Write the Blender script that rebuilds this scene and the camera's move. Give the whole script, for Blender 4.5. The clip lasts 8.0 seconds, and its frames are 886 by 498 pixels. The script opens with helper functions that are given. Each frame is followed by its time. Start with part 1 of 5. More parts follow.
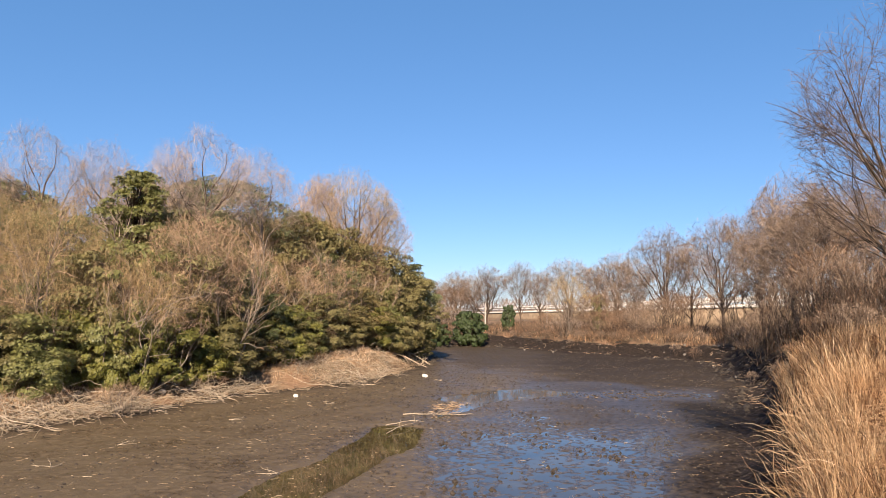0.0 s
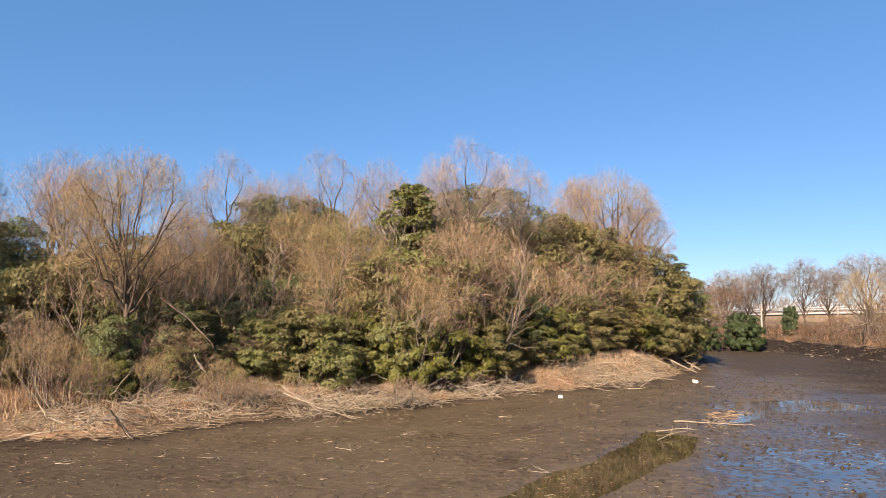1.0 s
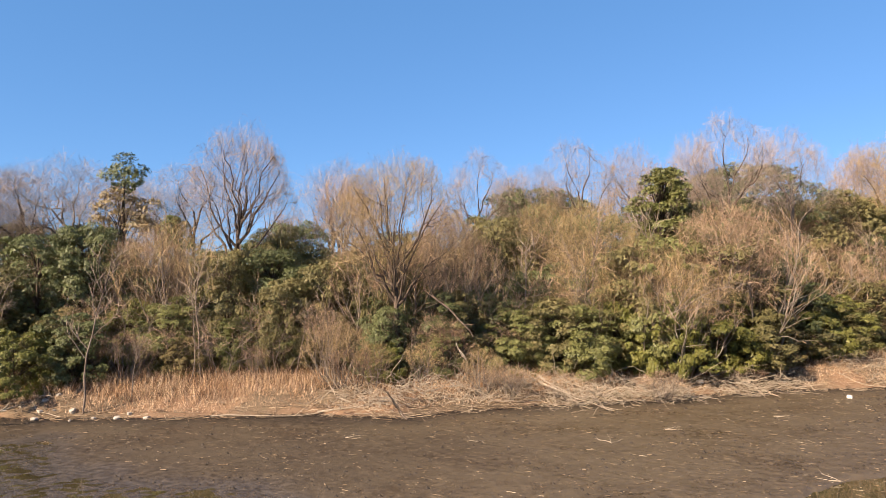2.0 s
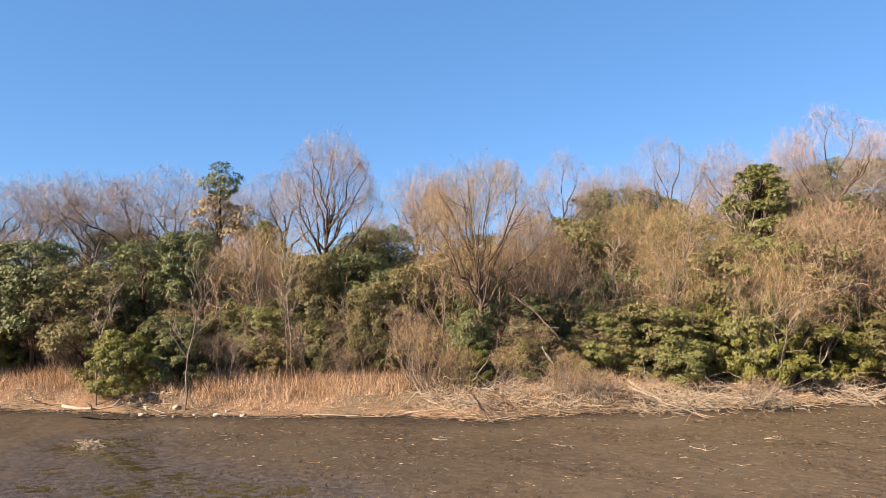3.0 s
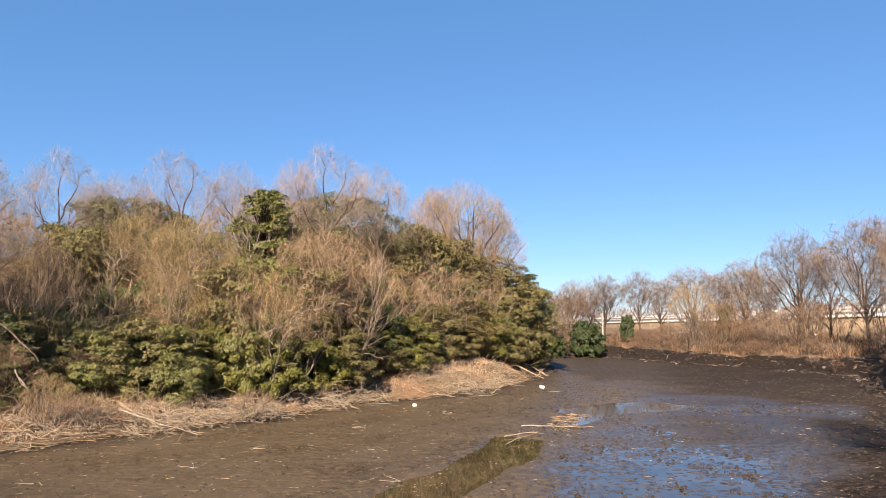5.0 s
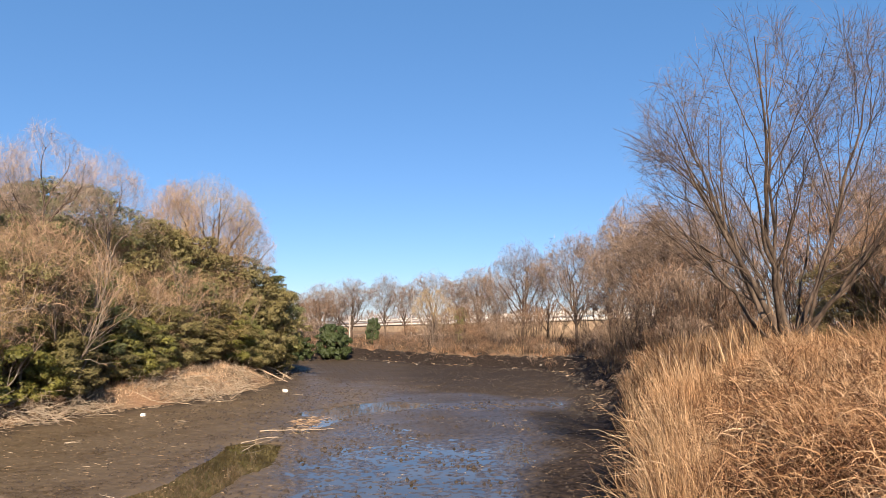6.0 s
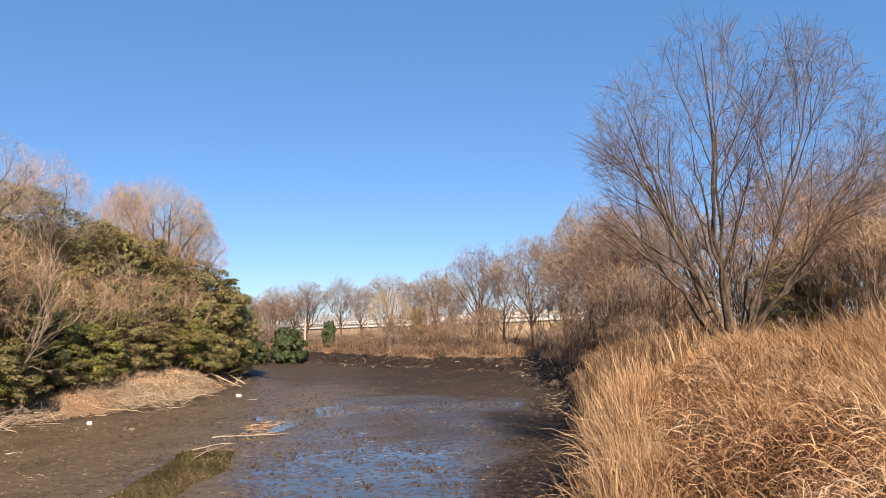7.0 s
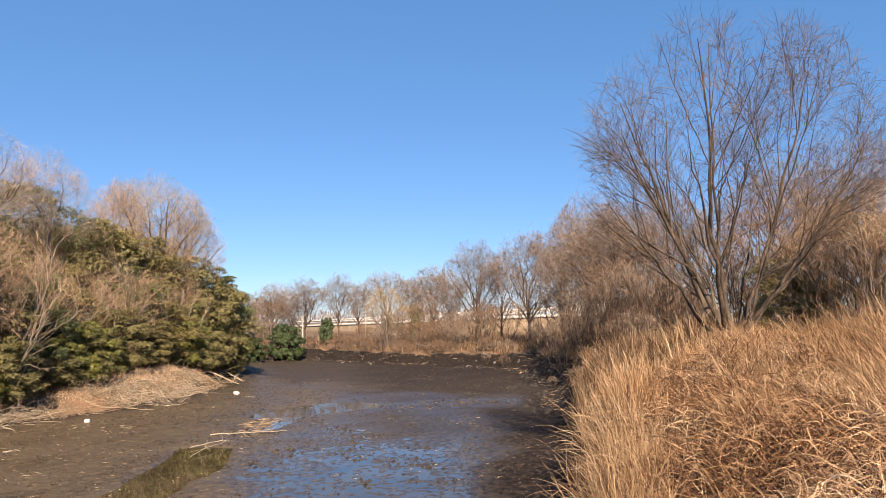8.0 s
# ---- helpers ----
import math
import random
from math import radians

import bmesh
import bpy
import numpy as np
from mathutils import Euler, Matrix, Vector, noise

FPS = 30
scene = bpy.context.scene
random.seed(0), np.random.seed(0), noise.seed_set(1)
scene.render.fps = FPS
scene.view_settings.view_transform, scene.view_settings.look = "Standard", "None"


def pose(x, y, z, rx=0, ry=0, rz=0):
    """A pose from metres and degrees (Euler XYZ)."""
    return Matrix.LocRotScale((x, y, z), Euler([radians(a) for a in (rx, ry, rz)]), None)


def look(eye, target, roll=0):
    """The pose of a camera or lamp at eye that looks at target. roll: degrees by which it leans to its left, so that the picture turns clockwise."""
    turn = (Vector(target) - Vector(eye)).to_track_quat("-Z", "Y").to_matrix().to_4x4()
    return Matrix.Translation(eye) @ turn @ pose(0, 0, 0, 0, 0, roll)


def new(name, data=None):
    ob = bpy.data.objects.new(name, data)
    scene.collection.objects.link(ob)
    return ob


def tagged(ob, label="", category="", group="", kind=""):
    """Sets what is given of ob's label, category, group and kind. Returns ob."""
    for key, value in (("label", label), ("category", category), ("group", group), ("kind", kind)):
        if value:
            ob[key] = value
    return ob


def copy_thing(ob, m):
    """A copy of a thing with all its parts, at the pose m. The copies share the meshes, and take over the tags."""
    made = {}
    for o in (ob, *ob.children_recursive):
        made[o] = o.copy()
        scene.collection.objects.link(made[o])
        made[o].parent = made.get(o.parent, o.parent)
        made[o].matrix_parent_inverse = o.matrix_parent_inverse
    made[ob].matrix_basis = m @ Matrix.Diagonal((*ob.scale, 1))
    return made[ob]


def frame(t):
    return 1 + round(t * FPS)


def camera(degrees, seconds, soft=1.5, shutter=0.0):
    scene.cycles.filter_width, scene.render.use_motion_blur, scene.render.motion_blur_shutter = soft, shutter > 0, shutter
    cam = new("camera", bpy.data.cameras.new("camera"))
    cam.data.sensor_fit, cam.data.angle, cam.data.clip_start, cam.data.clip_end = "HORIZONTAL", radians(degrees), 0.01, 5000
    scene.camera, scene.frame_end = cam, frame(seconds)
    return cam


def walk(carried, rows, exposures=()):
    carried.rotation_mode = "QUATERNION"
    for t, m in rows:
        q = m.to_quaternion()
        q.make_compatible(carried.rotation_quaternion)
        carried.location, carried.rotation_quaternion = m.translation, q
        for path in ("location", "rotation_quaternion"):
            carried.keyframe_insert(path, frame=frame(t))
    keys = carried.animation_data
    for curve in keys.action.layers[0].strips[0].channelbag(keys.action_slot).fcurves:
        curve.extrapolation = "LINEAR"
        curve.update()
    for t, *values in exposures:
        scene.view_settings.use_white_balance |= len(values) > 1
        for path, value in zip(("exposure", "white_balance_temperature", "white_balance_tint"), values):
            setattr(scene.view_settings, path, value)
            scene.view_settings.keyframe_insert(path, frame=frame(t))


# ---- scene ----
# the phone turns at arm's length about a standing viewer
EYE, REACH = 3.5, 0.45
TURNS = [
    (0, -5.17, 4.85, -0.34),
    (0.5, 4.46, 5.12, -0.11),
    (1, 15.81, 4.86, -0.27),
    (1.5, 26.50, 4.65, 0.04),
    (2, 36.01, 4.06, 0.19),
    (2.2, 39.07, 4.03, 0.20),
    (2.45, 41.89, 4.06, 0.19),
    (2.7, 43.18, 4.14, 0.19),
    (2.95, 43.07, 4.25, 0.18),
    (3.15, 42.08, 4.35, 0.18),
    (3.3, 40.85, 4.43, 0.18),
    (3.5, 38.82, 4.64, 0.24),
    (4, 31.15, 4.75, -0.07),
    (4.5, 18.78, 5.38, -0.06),
    (5, 4.18, 5.67, -0.11),
    (5.2, -1.15, 5.73, -0.19),
    (5.4, -6.06, 5.79, -0.21),
    (5.6, -10.21, 5.85, -0.23),
    (5.8, -13.58, 5.90, -0.24),
    (6, -16.20, 5.95, -0.26),
    (6.15, -17.66, 5.99, -0.27),
    (6.3, -18.69, 6.04, -0.28),
    (6.5, -19.43, 6.13, -0.06),
    (7, -19.81, 6.10, 0.35),
    (7.5, -19.85, 5.94, 0.48),
    (8, -20.02, 5.84, 0.49),
]


def stand(yaw, pitch, lean):
    a = radians(yaw)
    x, y = -REACH * math.sin(a), REACH * math.cos(a) - REACH
    return pose(x, y, EYE, 90 + pitch, 0, yaw) @ pose(0, 0, 0, 0, 0, -lean)


cam = camera(65.2, 8.0, soft=0.35)
walk(cam, [(t, stand(yaw, pitch, lean)) for t, yaw, pitch, lean in TURNS], [(0.0, 1.47, 5600, 14), (0.8, 1.47, 5600, 14), (2.6, 1.47 + 0.24, 5600, 14), (4.0, 1.47 + 0.24, 5600, 14), (5.6, 1.47, 5600, 14)])

# ---- world and sun ----
SUN_AZ, SUN_EL = 168.0, 33.0        # degrees, counted to the left of +y
world = bpy.data.worlds.new("sky_world")
scene.world = world
world.use_nodes = True
wn = world.node_tree
sky = wn.nodes.new("ShaderNodeTexSky")
sky.sky_type, sky.sun_disc = "NISHITA", False
sky.sun_elevation, sky.sun_rotation = radians(SUN_EL), radians(-SUN_AZ)
sky.altitude, sky.air_density, sky.dust_density, sky.ozone_density = 2000.0, 1.15, 0.25, 2.6
wn.nodes["Background"].inputs["Strength"].default_value = 0.0515
veil = wn.nodes.new("ShaderNodeMix")      # thin even haze over the whole sky
veil.data_type = "RGBA"
veil.inputs[0].default_value, veil.inputs[7].default_value = 0.46, (0.90, 2.35, 4.15, 1.0)
wn.links.new(sky.outputs["Color"], veil.inputs[6])
wn.links.new(veil.outputs[2], wn.nodes["Background"].inputs["Color"])

sun_data = bpy.data.lights.new("sun", "SUN")
sun_data.energy, sun_data.angle, sun_data.color = 5.0, radians(0.6), (1.0, 0.77, 0.50)
sun = new("sun", sun_data)
a, e = radians(SUN_AZ), radians(SUN_EL)
sun.matrix_world = look((0, 0, 0), (math.sin(a) * math.cos(e), -math.cos(a) * math.cos(e), -math.sin(e)))
sun.location = (0, 0, 60)

# ---- materials ----
class Nodes:
    """A node material with a few shortcuts."""

    def __init__(self, name):
        self.mat = bpy.data.materials.new(name)
        self.mat.use_nodes = True
        self.tree = self.mat.node_tree
        self.bsdf = self.tree.nodes["Principled BSDF"]

    def node(self, kind, **values):
        n = self.tree.nodes.new(kind)
        for key, value in values.items():
            n.inputs[key].default_value = value
        return n

    def link(self, a, b):
        self.tree.links.new(a, b)

    def noise(self, scale, detail=4.0, rough=0.6, stretch=None):
        co = self.node("ShaderNodeTexCoord").outputs["Object"]
        if stretch:
            m = self.node("ShaderNodeMapping", Scale=stretch)
            self.link(co, m.inputs["Vector"])
            co = m.outputs["Vector"]
        n = self.node("ShaderNodeTexNoise", Scale=scale, Detail=detail, Roughness=rough)
        self.link(co, n.inputs["Vector"])
        return n.outputs["Fac"]

    def ramp(self, fac, *stops):
        n = self.node("ShaderNodeValToRGB")
        r = n.color_ramp
        while len(r.elements) < len(stops):
            r.elements.new(0.5)
        for el, (at, col) in zip(r.elements, stops):
            el.position, el.color = at, (*col, 1.0)
        self.link(fac, n.inputs["Fac"])
        return n.outputs["Color"]

    def mix(self, fac, a, b, blend="MIX"):
        n = self.tree.nodes.new("ShaderNodeMix")
        n.data_type, n.blend_type = "RGBA", blend
        for sock, v in ((n.inputs[0], fac), (n.inputs[6], a), (n.inputs[7], b)):
            if isinstance(v, bpy.types.NodeSocket):
                self.link(v, sock)
            else:
                sock.default_value = (*v, 1.0) if isinstance(v, tuple) else v
        return n.outputs[2]

    def math(self, op, a, b=0.0):
        n = self.tree.nodes.new("ShaderNodeMath")
        n.operation = op
        for sock, v in zip(n.inputs, (a, b)):
            if isinstance(v, bpy.types.NodeSocket):
                self.link(v, sock)
            else:
                sock.default_value = v
        return n.outputs[0]

    def bump(self, height, strength, distance):
        n = self.node("ShaderNodeBump", Strength=strength, Distance=distance)
        self.link(height, n.inputs["Height"])
        self.link(n.outputs["Normal"], self.bsdf.inputs["Normal"])

    def done(self, color=None, rough=None, spec=0.3):
        for sock, v in (("Base Color", color), ("Roughness", rough)):
            if isinstance(v, bpy.types.NodeSocket):
                self.link(v, self.bsdf.inputs[sock])
            elif v is not None:
                self.bsdf.inputs[sock].default_value = (*v, 1.0) if isinstance(v, tuple) else v
        self.bsdf.inputs["Specular IOR Level"].default_value = spec
        return self.mat


def bark(name, dark, light, scale=9.0):
    """Furrowed bark, streaked along the stem, each plant a little off in tone."""
    n = Nodes(name)
    streak = n.noise(scale, 5.0, 0.65, (1.0, 1.0, 0.25))
    col = n.ramp(streak, (0.3, dark), (0.7, light))
    tone = n.node("ShaderNodeObjectInfo").outputs["Random"]
    col = n.mix(n.math("MULTIPLY", tone, 0.35), col, tuple(0.55 * v for v in dark))
    n.bump(streak, 0.6, 0.02)
    return n.done(col, 0.9, 0.15)


def twigs(name, low, mid, high):
    """Thin bare twigs: every twig its own tone, every plant its own cast."""
    n = Nodes(name)
    one = n.node("ShaderNodeNewGeometry").outputs["Random Per Island"]
    col = n.ramp(one, (0.0, low), (0.5, mid), (1.0, high))
    tone = n.node("ShaderNodeObjectInfo").outputs["Random"]
    col = n.mix(n.math("MULTIPLY", tone, 0.45), col, low)
    return n.done(col, 0.85, 0.15)


def leaves(name, low, mid, high, glow, rough=0.45):
    """Leaves that let some light through, each of its own green."""
    n = Nodes(name)
    one = n.node("ShaderNodeNewGeometry").outputs["Random Per Island"]
    col = n.ramp(one, (0.0, low), (0.55, mid), (1.0, high))
    patch = n.noise(0.9, 2.0)
    col = n.mix(n.ramp(patch, (0.42, (0, 0, 0)), (0.62, (0.55, 0.55, 0.55))), col, high)
    tone = n.node("ShaderNodeObjectInfo").outputs["Random"]
    col = n.mix(n.math("MULTIPLY", tone, 0.4), col, mid)
    n.done(col, rough, 0.30)
    back = n.node("ShaderNodeBsdfTranslucent")
    n.link(n.mix(1.0, col, glow, "MULTIPLY"), back.inputs["Color"])
    add = n.node("ShaderNodeMixShader", Fac=0.10)
    out = n.tree.nodes["Material Output"]
    n.link(n.bsdf.outputs[0], add.inputs[1])
    n.link(back.outputs[0], add.inputs[2])
    n.link(add.outputs[0], out.inputs["Surface"])
    return n.mat


def straw(name, *tones):
    """Dry stalks and blades: random tone by blade, darker patches where the mat is old."""
    n = Nodes(name)
    one = n.node("ShaderNodeNewGeometry").outputs["Random Per Island"]
    k = len(tones) - 1
    col = n.ramp(one, *[(i / k, c) for i, c in enumerate(tones)])
    patch = n.noise(0.7, 3.0)
    col = n.mix(n.ramp(patch, (0.40, (0, 0, 0)), (0.66, (0.6, 0.6, 0.6))), col, n.mix(1.0, col, (0.74, 0.56, 0.40), "MULTIPLY"))
    n.done(col, 0.75, 0.2)
    back = n.node("ShaderNodeBsdfTranslucent")
    n.link(col, back.inputs["Color"])
    add = n.node("ShaderNodeMixShader", Fac=0.15)
    n.link(n.bsdf.outputs[0], add.inputs[1])
    n.link(back.outputs[0], add.inputs[2])
    n.link(add.outputs[0], n.tree.nodes["Material Output"].inputs["Surface"])
    return n.mat


def ground_material():
    """Wet dark mud in the pond bed, pale trampled straw and soil on the banks."""
    n = Nodes("mud_and_dry_bank")
    dry = n.node("ShaderNodeAttribute")
    dry.attribute_name = "dry"
    fine, broad, grit = n.noise(26.0, 6.0, 0.7), n.noise(0.45, 4.0, 0.6), n.noise(6.5, 7.0, 0.72)
    mud = n.ramp(grit, (0.34, (0.030, 0.020, 0.011)), (0.52, (0.076, 0.054, 0.031)), (0.68, (0.142, 0.103, 0.058)))
    mud = n.mix(n.ramp(broad, (0.36, (0, 0, 0)), (0.60, (0.8, 0.8, 0.8))), mud, (0.100, 0.073, 0.041))
    soil = n.ramp(fine, (0.25, (0.060, 0.041, 0.025)), (0.55, (0.150, 0.108, 0.067)), (0.8, (0.31, 0.235, 0.155)))
    soil = n.mix(n.ramp(broad, (0.45, (0, 0, 0)), (0.6, (0.6, 0.6, 0.6))), soil, (0.24, 0.14, 0.08))
    edge = n.math("ADD", dry.outputs["Fac"], n.math("MULTIPLY", n.math("SUBTRACT", grit, 0.5), 0.9))
    mask = n.ramp(edge, (0.42, (0, 0, 0)), (0.60, (1, 1, 1)))
    # Near-black mud by the banks: wet mud with shade put into the colour.
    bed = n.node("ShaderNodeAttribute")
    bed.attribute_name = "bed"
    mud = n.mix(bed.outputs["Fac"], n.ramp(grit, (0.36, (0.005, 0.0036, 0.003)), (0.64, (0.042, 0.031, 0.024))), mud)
    film = n.node("ShaderNodeAttribute")
    film.attribute_name = "film"
    mud = n.mix(n.math("MULTIPLY", film.outputs["Fac"], 0.75), mud, n.ramp(grit, (0.36, (0.014, 0.011, 0.009)), (0.64, (0.100, 0.083, 0.070))))
    col = n.mix(mask, mud, soil)
    wet = n.ramp(n.math("ADD", n.math("MULTIPLY", grit, 0.6), n.math("MULTIPLY", broad, 0.4)), (0.36, (0.16, 0.16, 0.16)), (0.60, (0.60, 0.60, 0.60)))
    wet = n.mix(film.outputs["Fac"], wet, (0.14, 0.14, 0.14))
    rough = n.mix(mask, n.mix(n.math("MAXIMUM", bed.outputs["Fac"], film.outputs["Fac"]), (0.8, 0.8, 0.8), wet), (0.95, 0.95, 0.95))
    height = n.math("ADD", n.math("MULTIPLY", grit, 0.7), n.math("MULTIPLY", fine, 0.3))
    n.bump(height, 0.75, 0.026)
    mat = n.done(col, rough, 0.2)
    n.link(n.math("ADD", n.math("MULTIPLY", n.math("MAXIMUM", film.outputs["Fac"], n.math("MULTIPLY", bed.outputs["Fac"], 0.45)), 0.42), 0.08), n.bsdf.inputs["Specular IOR Level"])
    return mat


def water_material():
    n = Nodes("shallow_pond_water")
    murk = n.ramp(n.noise(0.8, 4.0), (0.35, (0.030, 0.024, 0.012)), (0.7, (0.070, 0.055, 0.026)))
    n.bump(n.noise(9.0, 3.0), 0.03, 0.0012)
    return n.done(murk, 0.025, 0.5)


def plain(name, dark, light, scale=6.0, rough=0.85, relief=0.4, spec=0.3):
    n = Nodes(name)
    f = n.noise(scale, 5.0, 0.65)
    n.bump(f, relief, 0.01)
    return n.done(n.ramp(f, (0.3, dark), (0.7, light)), rough, spec)


GROUND, WATER = ground_material(), water_material()
BARK_GREY = bark("grey_bark", (0.10, 0.075, 0.055), (0.30, 0.24, 0.19))
BARK_DARK = bark("dark_bark", (0.035, 0.025, 0.018), (0.15, 0.110, 0.080))
BARK_PALE = bark("pale_bark", (0.17, 0.135, 0.10), (0.40, 0.335, 0.26))
BARK_WILLOW = bark("willow_bark", (0.020, 0.014, 0.010), (0.195, 0.144, 0.105))
TWIG_GOLD = twigs("golden_twigs", (0.10, 0.066, 0.028), (0.34, 0.240, 0.110), (0.55, 0.405, 0.215))
TWIG_OLIVE = twigs("olive_brown_twigs", (0.080, 0.055, 0.023), (0.27, 0.195, 0.090), (0.45, 0.335, 0.175))
TWIG_BROWN = twigs("brown_twigs", (0.092, 0.058, 0.035), (0.330, 0.218, 0.132), (0.56, 0.395, 0.255))
TWIG_GREY = twigs("grey_twigs", (0.18, 0.132, 0.098), (0.31, 0.235, 0.178), (0.46, 0.365, 0.285))
TWIG_DARK = twigs("dark_willow_twigs", (0.066, 0.044, 0.029), (0.168, 0.120, 0.081), (0.29, 0.218, 0.150))
TWIG_FAR = twigs("far_tree_twigs", (0.080, 0.056, 0.040), (0.215, 0.155, 0.112), (0.36, 0.272, 0.200))
TWIG_RUST = twigs("rusty_twigs", (0.075, 0.044, 0.027), (0.20, 0.122, 0.074), (0.34, 0.230, 0.145))
LEAF_DARK = leaves("dark_evergreen_leaves", (0.056, 0.058, 0.014), (0.122, 0.122, 0.033), (0.190, 0.180, 0.056), (0.9, 1.0, 0.4))
LEAF_OLIVE = leaves("olive_leaves", (0.062, 0.054, 0.018), (0.134, 0.115, 0.040), (0.200, 0.165, 0.062), (1.0, 0.95, 0.4), 0.55)
LEAF_BRIGHT = leaves("yellow_green_leaves", (0.060, 0.061, 0.011), (0.130, 0.127, 0.023), (0.190, 0.174, 0.036), (1.0, 1.0, 0.4))
STRAW_PALE = straw("pale_straw", (0.17, 0.098, 0.048), (0.36, 0.235, 0.130), (0.53, 0.380, 0.230), (0.67, 0.52, 0.345))
STRAW_PINK = straw("pinkish_dry_grass", (0.20, 0.115, 0.062), (0.42, 0.272, 0.160), (0.59, 0.425, 0.270), (0.71, 0.56, 0.39))
STRAW_GREY = straw("weathered_straw", (0.105, 0.072, 0.042), (0.245, 0.178, 0.110), (0.40, 0.305, 0.198), (0.57, 0.46, 0.32))
# Near-black tones in the next two paint in shade between the blades.
STRAW_GOLD = straw("golden_reed", (0.045, 0.022, 0.010), (0.168, 0.090, 0.042), (0.40, 0.260, 0.136), (0.68, 0.500, 0.308))
STRAW_RUST = straw("rusty_dry_grass", (0.026, 0.012, 0.006), (0.090, 0.043, 0.021), (0.30, 0.172, 0.084), (0.66, 0.472, 0.285))
STRAW_DULL = straw("dull_brown_grass", (0.030, 0.018, 0.011), (0.085, 0.053, 0.032), (0.20, 0.135, 0.083), (0.42, 0.31, 0.205))
WOOD_PALE = plain("weathered_driftwood", (0.18, 0.137, 0.092), (0.44, 0.355, 0.252), 14.0)
STONE = plain("pale_stone", (0.20, 0.17, 0.135), (0.46, 0.41, 0.34), 8.0)
FOAM = plain("dirty_white_foam", (0.42, 0.37, 0.31), (0.66, 0.61, 0.54), 7.0, 0.8, 0.2)
RUBBLE = plain("grey_rubble", (0.05, 0.042, 0.035), (0.24, 0.21, 0.175), 8.0)
EARTH = plain("dry_embankment", (0.12, 0.085, 0.055), (0.27, 0.20, 0.13), 1.5)
HAZE_WOOD = plain("distant_woodland", (0.16, 0.13, 0.115), (0.27, 0.23, 0.21), 0.3)
CLOD = plain("mud_clod", (0.012, 0.009, 0.006), (0.075, 0.056, 0.038), 20.0, 0.7)
LUMP = plain("bank_lump", (0.010, 0.008, 0.006), (0.085, 0.066, 0.048), 9.0, 0.85)
LEAF_DEEP = leaves("deep_green_leaves", (0.042, 0.047, 0.014), (0.094, 0.102, 0.033), (0.156, 0.160, 0.060), (0.9, 1.0, 0.4))
LEAF_TAN = leaves("tan_withered_leaves", (0.11, 0.078, 0.034), (0.24, 0.175, 0.080), (0.36, 0.275, 0.140), (1.0, 0.9, 0.5), 0.6)
LEAF_FIR = leaves("deep_bush_leaves", (0.016, 0.024, 0.007), (0.036, 0.052, 0.015), (0.062, 0.080, 0.025), (0.9, 1.0, 0.4))
LEAF_BROWN = leaves("brown_olive_leaves", (0.066, 0.052, 0.018), (0.146, 0.114, 0.040), (0.212, 0.160, 0.060), (1.0, 0.9, 0.5), 0.6)
CONCRETE = plain("pale_concrete", (0.30, 0.26, 0.22), (0.46, 0.41, 0.35), 0.6)
RAIL_WHITE = plain("white_parapet_paint", (0.44, 0.40, 0.35), (0.60, 0.56, 0.50), 1.2, 0.7, 0.1)

# ---- mesh helpers ----
def mesh_of(name, verts, faces, mats):
    """A mesh from arrays: verts (n, 3); faces a list of (m, 3 or 4) index arrays."""
    me = bpy.data.meshes.new(name)
    verts = np.asarray(verts, np.float32)
    me.vertices.add(len(verts))
    me.vertices.foreach_set("co", verts.ravel())
    loops = np.concatenate([f.ravel() for f in faces]).astype(np.int32)
    counts = np.concatenate([np.full(len(f), f.shape[1]) for f in faces]).astype(np.int32)
    me.loops.add(len(loops))
    me.loops.foreach_set("vertex_index", loops)
    me.polygons.add(len(counts))
    me.polygons.foreach_set("loop_start", np.concatenate([[0], np.cumsum(counts)[:-1]]).astype(np.int32))
    for m in mats if isinstance(mats, (list, tuple)) else [mats]:
        me.materials.append(m)
    me.update(calc_edges=True)
    return me


def smooth(me):
    me.polygons.foreach_set("use_smooth", np.ones(len(me.polygons), bool))
    return me


def part(name, me, parent, label=""):
    ob = new(name, me)
    ob.parent = parent
    return tagged(ob, label)


def unit(v):
    return v / np.maximum(np.linalg.norm(v, axis=-1, keepdims=True), 1e-9)


def limbs(rng, base, way, length, k, rise=0.0, wobble=0.1):
    """Bent lines: from base (n, 3) along way (n, 3), k points each; rise turns them up (or down) step by step."""
    n = len(base)
    d = unit(way + 0.0)
    pts = [base]
    step = (np.asarray(length) / (k - 1)).reshape(n, 1)
    for _ in range(k - 1):
        pts.append(pts[-1] + d * step)
        d = unit(d + np.array([0, 0, rise]) + rng.normal(0, wobble, (n, 3)))
    return np.stack(pts, 1)


